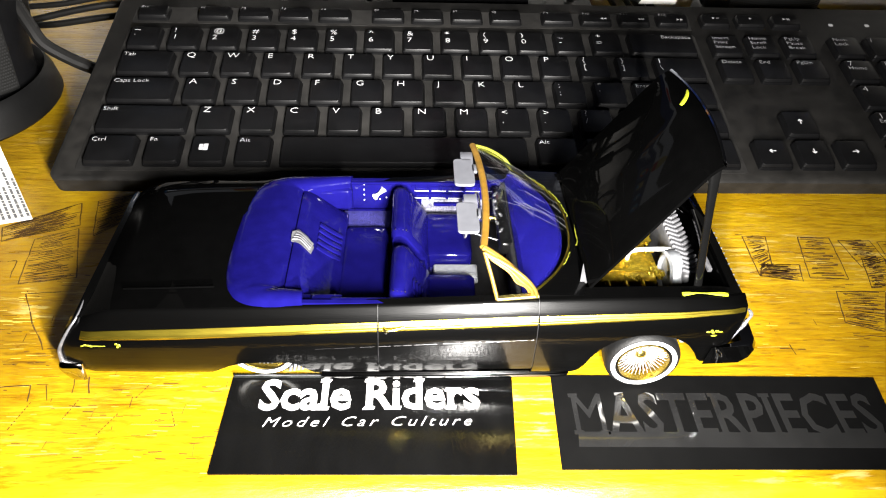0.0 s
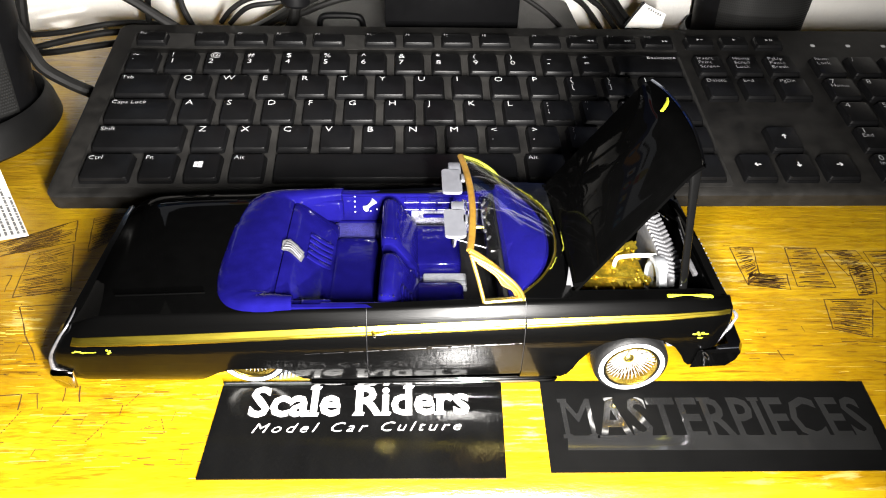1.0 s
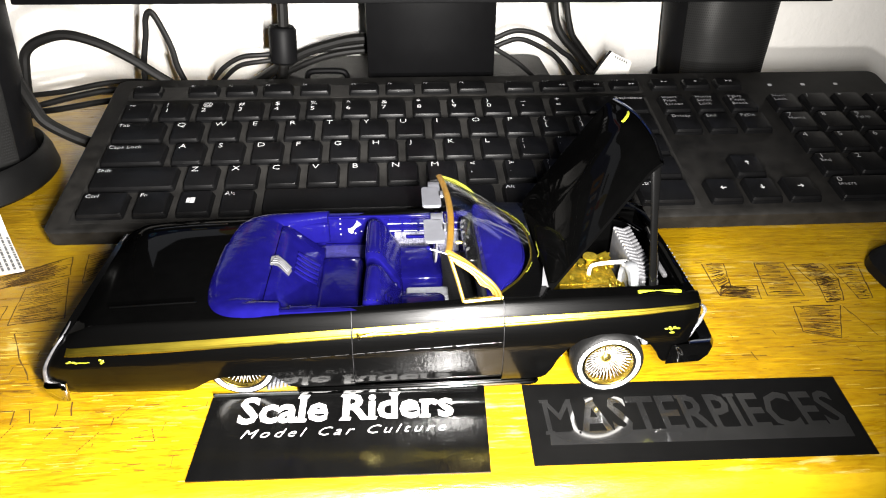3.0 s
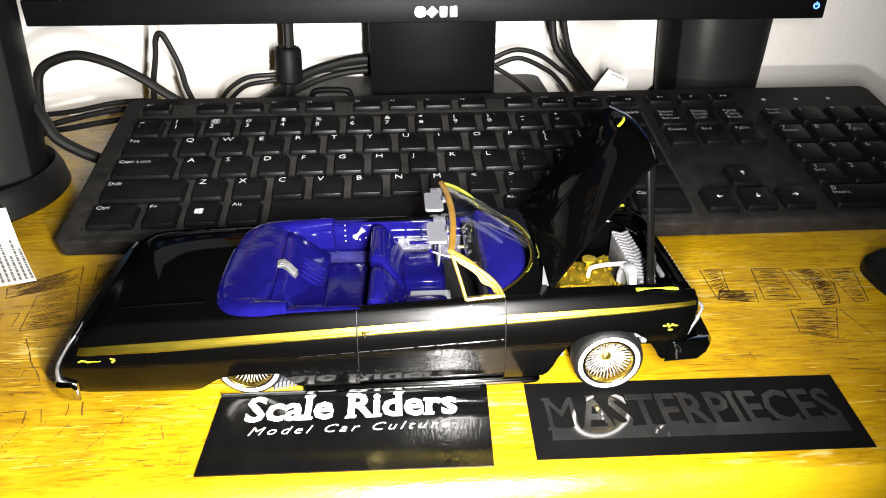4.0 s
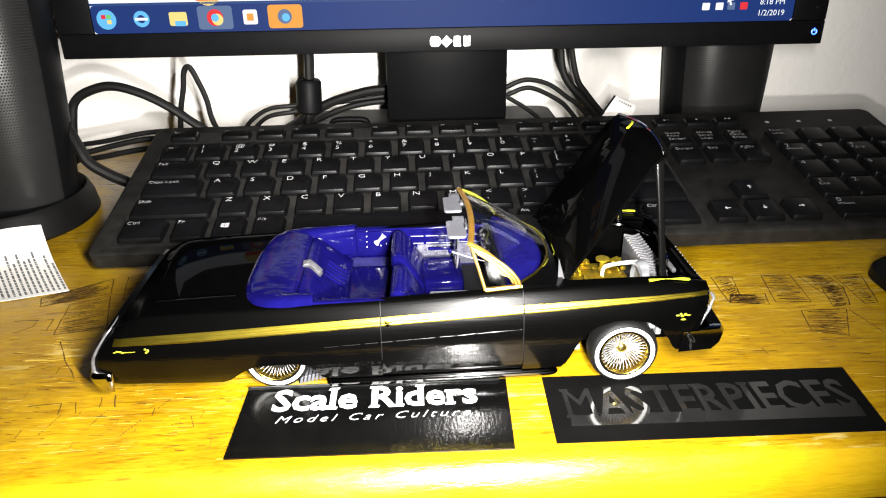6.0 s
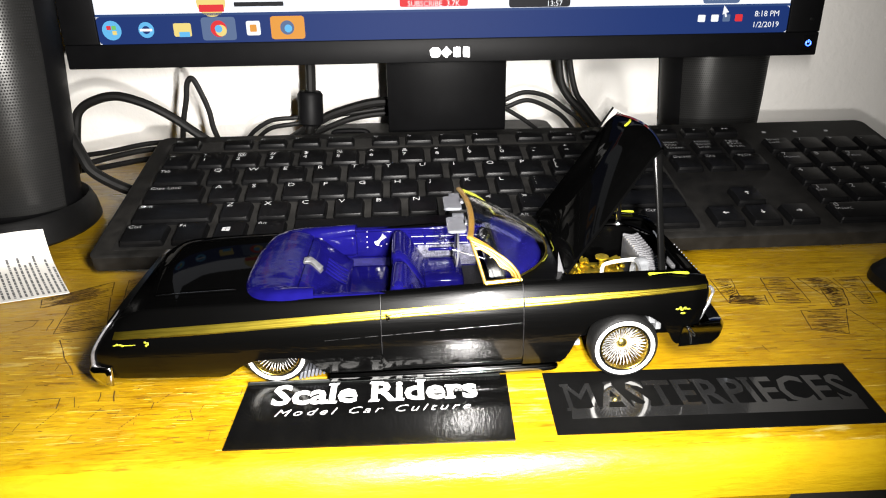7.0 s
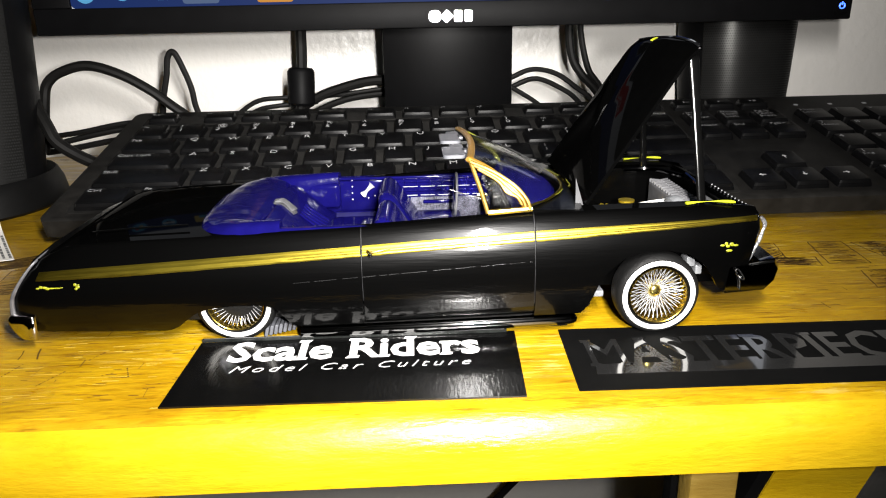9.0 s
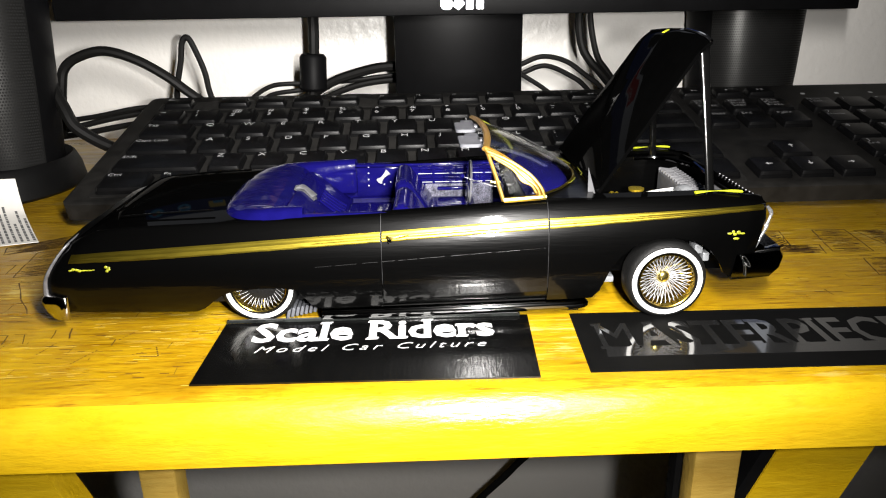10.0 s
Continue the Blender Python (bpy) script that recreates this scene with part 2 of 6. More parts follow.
def link_mesh(name, bm, mat, angle=35):
    bmesh.ops.recalc_face_normals(bm, faces=bm.faces)
    me = bpy.data.meshes.new(name)
    bm.to_mesh(me)
    bm.free()
    me.transform(Matrix.Scale(S, 4))
    me.polygons.foreach_set("use_smooth", [True] * len(me.polygons))
    me.set_sharp_from_angle(angle=radians(angle))
    me.materials.append(mat)
    return new(name, me)


def part(name, bm, mat, parent=None, label="", angle=35):
    """Links a bmesh as one mesh object, under a thing or a part if one is given."""
    ob = link_mesh(name, bm, mat, angle)
    if parent is not None:
        ob.parent = parent
        if parent.type == "EMPTY":
            ob.matrix_parent_inverse = Matrix.Translation(-parent.location)
    return tagged(ob, label)


def thing(name, base, label, category, group="", kind=""):
    e = new(name)
    e.empty_display_size = 0.01
    e.location = V(base) * S
    return tagged(e, label, category, group, kind)


def rbox(bm, c, size, bevel=0.0, seg=2, rot=None):
    r = bmesh.ops.create_cube(bm, size=1.0)
    vs = r["verts"]
    bmesh.ops.scale(bm, vec=size, verts=vs)
    if bevel:
        es = list({e for v in vs for e in v.link_edges})
        r = bmesh.ops.bevel(bm, geom=es, offset=bevel, segments=seg, affect="EDGES", profile=0.5)
        vs = list({v for f in r["faces"] for v in f.verts} | {v for v in vs if v.is_valid})
    m = Matrix.Translation(c) @ (rot.to_4x4() if rot is not None else Matrix.Identity(4))
    bmesh.ops.transform(bm, matrix=m, verts=vs)
    return bm


def box(*a, **k):
    return rbox(bmesh.new(), *a, **k)


def loft(bm, rings, closed=True, caps=True):
    """Skins rows of points, all of one length."""
    rows = [[bm.verts.new(p) for p in ring] for ring in rings]
    n = len(rows[0])
    for a, b in zip(rows, rows[1:]):
        for i in range(n if closed else n - 1):
            j = (i + 1) % n
            bm.faces.new((a[i], a[j], b[j], b[i]))
    if caps and closed:
        bm.faces.new(rows[0][::-1]), bm.faces.new(rows[-1])
    return bm


def lathe(bm, prof, n=32, m=Matrix.Identity(4), caps=False):
    """Turns (radius, height) pairs round z, then places them by m."""
    rings = [[m @ V((r * math.cos(a), r * math.sin(a), h)) for a in (2 * math.pi * i / n for i in range(n))] for r, h in prof]
    return loft(bm, rings, True, caps)


def smooth_path(pts, steps=8):
    pts = [V(p) for p in pts]
    out = []
    for i in range(len(pts) - 1):
        p0, p1, p2, p3 = pts[max(i - 1, 0)], pts[i], pts[i + 1], pts[min(i + 2, len(pts) - 1)]
        for k in range(steps):
            t = k / steps
            out.append(0.5 * (2 * p1 + (p2 - p0) * t + (2 * p0 - 5 * p1 + 4 * p2 - p3) * t * t + (3 * p1 - p0 - 3 * p2 + p3) * t ** 3))
    return out + [pts[-1]]


def tube(bm, pts, r, n=10, steps=8, flat=1.0):
    """A round (or flattened) cord along a smooth line."""
    path = smooth_path(pts, steps) if steps else [V(p) for p in pts]
    rings, up, last = [], V((0, 0, 1)), None
    for i, p in enumerate(path):
        d = (path[min(i + 1, len(path) - 1)] - path[max(i - 1, 0)]).normalized()
        side = d.cross(up) if last is None else last - d * last.dot(d)
        side = side.normalized() if side.length > 0.05 else V((1, 0, 0))
        last = side
        top = side.cross(d).normalized()
        rr = r(i / (len(path) - 1)) if callable(r) else r
        rings.append([p + side * (rr * math.cos(a)) + top * (rr * flat * math.sin(a)) for a in (2 * math.pi * k / n for k in range(n))])
    return loft(bm, rings, True, True)


def slab(bm, outline, z0, z1, m=Matrix.Identity(4)):
    """A flat plate with the given outline."""
    return loft(bm, [[m @ V((x, y, z0)) for x, y in outline], [m @ V((x, y, z1)) for x, y in outline]])


def round_rect(x0, y0, x1, y1, r, n=4):
    out = []
    for cx, cy, a0 in ((x1 - r, y1 - r, 0), (x0 + r, y1 - r, 90), (x0 + r, y0 + r, 180), (x1 - r, y0 + r, 270)):
        out += [(cx + r * math.cos(radians(a0 + 90 * k / n)), cy + r * math.sin(radians(a0 + 90 * k / n))) for k in range(n + 1)]
    return out


def lettering(name, words, size, m, mat, parent, depth=0.05, align="LEFT", wide=1.0, label="", bold=0.0, shear=0.0, space=1.0):
    """Words in the built-in font, laid on the plane of m (in millimetres)."""
    cu = bpy.data.curves.new(name, "FONT")
    cu.body, cu.size, cu.extrude, cu.align_x, cu.resolution_u = words, size, depth, align, 2
    cu.offset, cu.shear, cu.space_character = bold, shear, space
    ob = new(name, cu)
    me = bpy.data.meshes.new_from_object(ob.evaluated_get(bpy.context.evaluated_depsgraph_get()))
    bpy.data.objects.remove(ob)
    bpy.data.curves.remove(cu)
    me.transform(m @ Matrix.Diagonal((wide, 1, 1, 1)))
    me.transform(Matrix.Scale(S, 4))
    me.materials.clear()
    me.materials.append(mat)
    o = new(name, me)
    o.parent = parent
    if parent is not None and parent.type == "EMPTY":
        o.matrix_parent_inverse = Matrix.Translation(-parent.location)
    return tagged(o, label)


def letters(parent, ob, serif=0.0, thick=0.0, slant=0.0):
    """Splits a line of lettering into one part for each letter; a dot stays with its stem. Stems may end in slab serifs."""
    bm = bmesh.new()
    bm.from_mesh(ob.data)
    left, groups = set(bm.verts), []
    while left:
        todo, island = [left.pop()], []
        while todo:
            v = todo.pop()
            island.append(v)
            for e in v.link_edges:
                w = e.other_vert(v)
                if w in left:
                    left.discard(w)
                    todo.append(w)
        groups.append(island)
    groups.sort(key=len, reverse=True)
    merged = []
    for island in groups:
        x = sum(v.co.x for v in island) / len(island)
        home = next((g for g in merged if min(v.co.x for v in g) < x < max(v.co.x for v in g)), None)
        home.extend(island) if home else merged.append(island)
    for island in merged:
        index = {v: i for i, v in enumerate(island)}
        faces = {f for v in island for f in v.link_faces}
        verts, polys = [v.co.copy() for v in island], [[index[v] for v in f.verts] for f in faces]
        y0, y1 = min(v.y for v in verts), max(v.y for v in verts)
        zt, ends = max(v.z for v in verts) + 0.00002, set()
        for v in island if serif else ():
            for e in v.link_edges:
                w = e.other_vert(v)
                level = v.co.x < w.co.x and abs(v.co.y - w.co.y) < 0.0001 and 0.0009 < w.co.x - v.co.x < 0.0042
                outer_end = min(v.co.y - y0, y1 - v.co.y) < 0.0005
                steep = all(any(abs(o.co.x - u.co.x) < 0.45 * abs(o.co.y - u.co.y) and abs(o.co.y - u.co.y) > 0.001 for o in (q.other_vert(u) for q in u.link_edges)) for u in (v, w))
                if level and outer_end and steep:
                    ends.add((round(v.co.x, 5), round(w.co.x, 5), round(v.co.y, 5)))
        for a, b, y in ends:
            inward = 1 if y < (y0 + y1) / 2 else -1
            k, h = len(verts), thick * inward
            verts += [V((a - serif - slant * inward, y, zt)), V((b + serif - slant * inward, y, zt)), V((b + serif * 0.8 + slant * inward, y + h, zt)), V((a - serif * 0.8 + slant * inward, y + h, zt))]
            verts += [v - V((0, 0, 0.00005)) for v in verts[k:k + 4]]
            quads = [(0, 1, 2, 3), (7, 6, 5, 4), (0, 4, 5, 1), (1, 5, 6, 2), (2, 6, 7, 3), (3, 7, 4, 0)]
            polys += [[k + i for i in (q if inward > 0 else q[::-1])] for q in quads]
        me = bpy.data.meshes.new("letter")
        me.from_pydata([v[:] for v in verts], [], polys)
        me.materials.append(ob.data.materials[0])
        o = new("letter", me)
        o.parent, o.matrix_parent_inverse = parent, Matrix.Translation(-parent.location)
        tagged(o, ob.get("label", ""))
    bm.free()
    bpy.data.objects.remove(ob)


def lerp_table(table):
    xs, ys = zip(*table)
    return lambda x: float(np.interp(x, xs, ys))

# ---- the room and the desk ----
def setting(name, bm, mat, label, category):
    return tagged(part(name, bm, mat), label, category, kind="structure")


WALL_Y = 153
setting("wall_north", box((150, WALL_Y + 30, 500), (4000, 60, 2600)), WALL, "white painted wall with a light orange-peel texture", "wall")
# unseen walls and ceiling, assumed plain, close the room against outside light
setting("wall_south", box((150, -2500, 500), (4000, 60, 2600)), ROOM, "plain unseen wall behind the camera", "wall")
setting("wall_west", box((-1850, -1150, 500), (60, 2700, 2600)), ROOM, "plain unseen side wall closing the room", "wall")
setting("wall_east", box((2150, -1150, 500), (60, 2700, 2600)), ROOM, "plain unseen side wall closing the room", "wall")
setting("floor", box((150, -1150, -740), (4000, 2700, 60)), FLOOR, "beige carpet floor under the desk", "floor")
setting("ceiling", box((150, -1150, 1830), (4000, 2700, 60)), ROOM, "plain unseen ceiling closing the room", "ceiling")

# The small wooden table: rounded top, legs that cross below it.
desk = thing("desk", (130, -30, -660), "small varnished yellow wooden table with pen doodles on its top", "table")
bm = bmesh.new()
outline = round_rect(-190, -214.5, 430, 150, 62, 10)
rings = []
for z, inset in ((-19, 2.5), (-17.5, 0.3), (-12, 0.0), (-8.5, 0.6), (-5.5, 1.7), (-3.2, 3.2), (-1.4, 5.2), (-0.5, 6.8), (0, 9.0)):
    rings.append([(130 + (x - 130) * (1 - inset / 310), -32 + (y + 32) * (1 - inset / 182), z) for x, y in outline])
loft(bm, rings)
tabletop = part("tabletop", bm, WOOD, desk, angle=50)
tabletop.data.materials.append(WOOD_TOP)
for face in tabletop.data.polygons:
    face.material_index = 1 if face.normal.z > 0.85 else 0
for x0, w in ((197.5, 14.5), (27.0, 11.0)):
    part("leg", box((x0, -183, -342), (w, 9, 647), 1.0), WOOD_PALE, desk)
for x0, lean in ((238, -1), (-28, 1)):
    bm = bmesh.new()
    loft(bm, [[(x0 + dx + lean * k, -179 + dy, z) for dx, dy in ((-15, -9), (15, -9), (15, 1), (-15, 1))] for z, k in ((-18.5, 0), (-665, 260))])
    part("leg", bm, WOOD, desk)
part("stretcher", box((130, 60, -420), (300, 18, 30), 2), WOOD, desk)
bm = bmesh.new()
loft(bm, [[(238 + dx - k, -179 + dy, z) for dx, dy in ((-19, -8), (-15.2, -8.4), (-15.2, 2), (-19, 2))] for z, k in ((-18.8, 0), (-665, 260))])
part("brace", bm, PLASTIC, desk, "dark strip along the slanting leg")
part("brace", box((189.2, -176, -300), (2.4, 6, 560), 0.5), PLASTIC, desk, "thin dark upright beside the leg")

# ---- the keyboard ----
KB = Matrix.Translation((0, 0, 33)) @ Matrix.Rotation(radians(0.6), 4, "Z") @ Matrix.Rotation(radians(11.9), 4, "X")
U = 19.05
X0 = -34.2
keyboard = thing("keyboard", (180, -20, 0), "dusty black full-size keyboard with white legends, tilted on its feet", "keyboard")
bm = bmesh.new()
rings = []
for h, inset, front in ((-21.5, 3.0, 5), (-19, 0.6, 4), (-12, 0.0, 1.5), (-4.1, 0.5, 0), (-3.2, 1.6, 0)):
    rings.append([KB @ V((x, y, h + (6 if (h < -15 and y < -20) else 0))) for x, y in round_rect(-45.5 + inset, -78.5 + inset + front, 402 - inset, 51 - inset, 5, 5)])
loft(bm, rings)
part("case", bm, KB_BODY, keyboard, angle=40)
# sunk wells round the key fields
for x0, y0, x1, y1 in ((X0 - 0.8, -73.2, X0 + 15 * U + 0.8, 23.6), (X0 - 0.8, 28.0, X0 + 15 * U + 0.8, 41.2)):
    bm = bmesh.new()
    slab(bm, round_rect(x0, y0, x1, y1, 1.5), -3.25, -2.95, KB)
    part("key_field", bm, KB_DUST, keyboard)
for x in (-20, 380):
    part("foot", box((x, 42, 7), (22, 8, 15), 1.5), KB_BODY, keyboard)


def key_mesh(w, d, low=False):
    """A low cap: skirt, front ledge and a slightly smaller top."""
    bm = bmesh.new()
    hx, hy = w / 2 - 1.35, d / 2 - 1.1
    k = 0.8 if low else 1.0
    rings = []
    for h, ix, front, back in ((-4.8, 0.0, 0.0, 0.0), (-1.7, 0.65, 0.12, 0.6), (-1.62, 0.8, 0.45 * k, 0.7), (-0.3, 1.2, 0.75 * k, 1.1), (-0.08, 1.35, 0.9 * k, 1.25), (0.0, 1.6, 1.2 * k, 1.5)):
        rings.append([(x, y, h) for x, y in round_rect(-hx + ix, -hy + front, hx - ix, hy - back, 1.3, 3)])
    loft(bm, rings)
    bmesh.ops.recalc_face_normals(bm, faces=bm.faces)
    me = bpy.data.meshes.new("key")
    bm.to_mesh(me)
    bm.free()
    me.transform(Matrix.Scale(S, 4))
    me.polygons.foreach_set("use_smooth", [True] * len(me.polygons))
    me.set_sharp_from_angle(angle=radians(22))
    me.materials.append(KEYCAP)
    return me


CAP_MESHES = {}
KB_M = Matrix.Translation(KB.translation * S) @ KB.to_3x3().to_4x4()
WORDS = {"Tab", "Caps Lock", "Shift", "Ctrl", "Fn", "Alt", "Enter", "Backspace"}


def key(x, y, w, d, legend="", faint=False, low=False):
    """One key with its legend; x is its left edge, y its middle."""
    size = (round(w, 2), d, low)
    if size not in CAP_MESHES:
        CAP_MESHES[size] = key_mesh(w, d, low)
    ob = new("key", CAP_MESHES[size])
    ob.parent = keyboard
    ob.matrix_parent_inverse = Matrix.Translation(-keyboard.location)
    wob = Matrix.Rotation(random.uniform(-0.006, 0.006), 4, "X") @ Matrix.Rotation(random.uniform(-0.006, 0.006), 4, "Y")
    ob.matrix_basis = KB_M @ Matrix.Translation((S * (x + w / 2), S * y, 0)) @ wob
    ink = LEGEND_FAINT if faint else LEGEND
    lines = legend.split("|")
    for n, line in enumerate(lines):
        if not line:
            continue
        px, py, size, wide, al = -w / 2 + 4.0, d / 2 - 6.3 - n * 5.2, 5.0, 1.12, "LEFT"
        if line in WORDS or len(line) > 1:
            size, wide, px, py = 3.5, 1.08, -w / 2 + 3.2, d / 2 - 5.6 - n * 3.6
        if low:
            size, py, px = 2.5, d / 2 - 4.4, -w / 2 + 3.0
        if line == "Backspace":
            al, px = "RIGHT", w / 2 - 3.4
        if line in "<>^v" and len(lines) == 2 and lines[0] == "arrow":
            continue
        text = lettering("legend", line, size, Matrix.Translation((px, py, 0.03)), ink, None, 0.02, al, wide, bold=-0.09)
        text.parent = ob
    return ob


def arrow(ob, turn, k=1.0):
    """An arrow legend."""
    bm = bmesh.new()
    pts = [(-0.25, -1.5), (0.25, -1.5), (0.25, 0.6), (1.0, 0.0), (1.0, 0.7), (0, 1.6), (-1.0, 0.7), (-1.0, 0.0), (-0.25, 0.6)]
    slab(bm, [(x * k, y * k) for x, y in pts], 0.0, 0.05, Matrix.Translation((0, 0.6, 0.02)) @ Matrix.Rotation(radians(turn), 4, "Z"))
    a = link_mesh("legend", bm, LEGEND)
    a.parent = ob


def media(ob, marks):
    """Small player signs: 0 a cross bar, 1 and 3 triangles, 2 two bars."""
    bm = bmesh.new()
    for x, y, kind in marks:
        shapes = {0: [[(0, -0.15), (1.4, -0.15), (1.4, 0.15), (0, 0.15)]], 1: [[(0, -0.8), (1.5, 0), (0, 0.8)]], 2: [[(0, -0.8), (0.45, -0.8), (0.45, 0.8), (0, 0.8)], [(0.9, -0.8), (1.35, -0.8), (1.35, 0.8), (0.9, 0.8)]], 3: [[(1.5, -0.8), (1.5, 0.8), (0, 0)]]}[kind]
        for pts in shapes:
            slab(bm, [(x + a, y + b) for a, b in pts], 0.02, 0.06)
    link_mesh("legend", bm, LEGEND_FAINT).parent = ob


R = [13.3, -5.75, -24.8, -43.85, -62.9]
for i, pair in enumerate("~` !1 @2 #3 $4 %5 ^6 &7 *8 (9 )0 _- +=".split()):
    key(X0 + i * U, R[0], U, U, pair[0] + "|" + pair[1])
key(X0 + 13 * U, R[0], 2 * U, U, "Backspace")
key(X0, R[1], 1.5 * U, U, "Tab")
for i, c in enumerate("QWERTYUIOP"):
    key(X0 + (1.5 + i) * U, R[1], U, U, c)
key(X0 + 11.5 * U, R[1], U, U, "{|[")
key(X0 + 12.5 * U, R[1], U, U, "}|]")
key(X0 + 13.5 * U, R[1], 1.5 * U, U, "I|\\")
key(X0, R[2], 1.75 * U, U, "Caps Lock")
for i, c in enumerate("ASDFGHJKL"):
    key(X0 + (1.75 + i) * U, R[2], U, U, c)
key(X0 + 10.75 * U, R[2], U, U, ":|;")
key(X0 + 11.75 * U, R[2], U, U, '"|\'')
key(X0 + 12.75 * U, R[2], 2.25 * U, U, "Enter")
key(X0, R[3], 2.25 * U, U, "Shift")
for i, c in enumerate("ZXCVBNM"):
    key(X0 + (2.25 + i) * U, R[3], U, U, c)
for i, c in enumerate(("<|,", ">|.", "?|/")):
    key(X0 + (9.25 + i) * U, R[3], U, U, c)
key(X0 + 12.25 * U, R[3], 2.75 * U, U, "Shift")
key(X0, R[4], 24.4, U, "Ctrl")
key(X0 + 24.4, R[4], 19.0, U, "Fn")
logo_key = key(X0 + 43.4, R[4], 19.0, U)
bm = bmesh.new()
for dx, dy, w, h in ((-3.75, 0.15, 1.6, 1.55), (-1.95, 0.15, 1.95, 1.75), (-3.75, -1.6, 1.6, 1.55), (-1.95, -1.8, 1.95, 1.75)):
    slab(bm, [(dx, dy + 0.6), (dx + w, dy + 0.6), (dx + w, dy + h + 0.6), (dx, dy + h + 0.6)], 0.02, 0.06)
link_mesh("legend", bm, LEGEND).parent = logo_key
key(X0 + 62.4, R[4], 19.0, U, "Alt")
key(X0 + 81.4, R[4], 111.0, U)
key(X0 + 192.4, R[4], 22.0, U, "Alt")
key(X0 + 214.4, R[4], 21.0, U)
key(X0 + 235.4, R[4], 21.0, U)
key(X0 + 256.4, R[4], X0 + 15 * U - X0 - 256.4, U, "Ctrl")
FY, FD = 34.6, 12.2
key(X0, FY, U, FD, "Esc", True, True)
for i in range(12):
    fk = key(X0 + (1.555 + 1.065 * i + 0.36 * (i // 4)) * U, FY, 1.065 * U, FD, "F%d" % (i + 1), True, True)
    if i >= 9:
        media(fk, (((2.0, -1.4, 3), (3.8, -1.4, 3)), ((2.0, -1.4, 1), (3.6, -1.4, 2)), ((2.0, -1.4, 1), (3.8, -1.4, 1)))[i - 9])
NX, PX = 256.0, 319.6
for i in range(3):
    media(key(NX + i * U, FY, U, FD, "", True, True), (((-1.6, 0.5, 1), (0.4, 0.5, 0)), ((-0.8, 0.5, 1),), ((-1.6, 0.5, 1), (0.6, 0.5, 2)))[i])
    key(NX + i * U, R[0], U, U, ("Insert|Print|Screen", "Home|Scroll|Lock", "PgUp|Pause|Break")[i], True)
    key(NX + i * U, R[1], U, U, ("Delete", "End", "PgDn")[i], True)
    arrow(key(NX + i * U, R[4], U, U), (90, 180, -90)[i])
arrow(key(NX + U, R[3], U, U), 0)
for i, c in enumerate(("Num|Lock", "/", "*", "-")):
    key(PX + i * U, R[0], U, U, c, True)
for r, row in ((1, ("7|Home", "8", "9|PgUp")), (2, ("4", "5", "6")), (3, ("1|End", "2", "3|PgDn"))):
    for i, c in enumerate(row):
        key(PX + i * U, R[r], U, U, c, True)
key(PX, R[4], 2 * U, U, "0|Insert", True)
key(PX + 2 * U, R[4], U, U, ".|Del", True)
tall = key(PX + 3 * U, (R[1] + R[2]) / 2, U, 2 * U, "+", True)
key(PX + 3 * U, (R[3] + R[4]) / 2, U, 2 * U, "Enter", True)
for i in range(3):
    bm = bmesh.new()
    slab(bm, round_rect(PX + 9 + i * 20, 34, PX + 11.4 + i * 20, 36.2, 0.6, 2), -3.2, -3.12, KB)
    part("lock_mark", bm, LEGEND_FAINT, keyboard)

# ---- monitor, loudspeakers, cables ----
monitor = thing("monitor", (132, 100, 0), "black widescreen computer monitor, switched on, on a black stand", "monitor")
MY = 43.0
MZ0, SZ0, SZ1 = 83.0, 96.6, 345.0
SX0, SX1 = -69.0, 336.0
bm = bmesh.new()
# bezel: four bars round the screen, the lower one deepest
for c, s in (((133.5, MY + 12, (MZ0 + SZ0) / 2), (445, 24, SZ0 - MZ0)), ((133.5, MY + 12, SZ1 + 8), (445, 24, 16)), (((-89 + SX0) / 2, MY + 12, (SZ0 + SZ1) / 2), (SX0 + 89, 24, SZ1 - SZ0)), (((356 + SX1) / 2, MY + 12, (SZ0 + SZ1) / 2), (356 - SX1, 24, SZ1 - SZ0))):
    rbox(bm, c, s, 0.8, 2)
part("bezel", bm, PLASTIC, monitor)
bm = bmesh.new()
loft(bm, [[(x, MY + 24, z) for x, z in round_rect(-88, 84, 355, 360, 6)], [(x, MY + 34, z) for x, z in round_rect(-80, 92, 347, 352, 6)], [(x, MY + 52, z) for x, z in round_rect(-20, 130, 287, 320, 10)]])
part("back_shell", bm, SATIN, monitor)
part("riser", box((132.3, 69, 95), (75.5, 10, 186), 1.0), RISER, monitor)
part("stand_neck", box((132.3, 82, 150), (70, 34, 60), 4), PLASTIC, monitor)
bm = bmesh.new()
loft(bm, [[(x, y, z) for x, y in round_rect(40 + i, 74 + i, 212 - i, 142 - i, 8, 5)] for z, i in ((0, 0), (24, 0), (26, 0.8), (26.6, 2.4))])
part("stand_base", bm, KB_BODY, monitor)
bm = bmesh.new()
tube(bm, [(55, 84, 25), (56, 84, 31), (59, 84, 33.4), (68, 84, 33.8), (77, 84, 33.4), (80, 84, 31), (81, 84, 25)], 2.4, 10, 5, 0.8)
part("cable_hook", bm, PLASTIC, monitor, "black looped cable hook")
screen = part("screen", box(((SX0 + SX1) / 2, MY + 3.0, (SZ0 + SZ1) / 2), (SX1 - SX0, 2, SZ1 - SZ0)), glow("screen_white_page", (0.85, 0.88, 0.95), 1.3), monitor, "lit screen with a white web page")


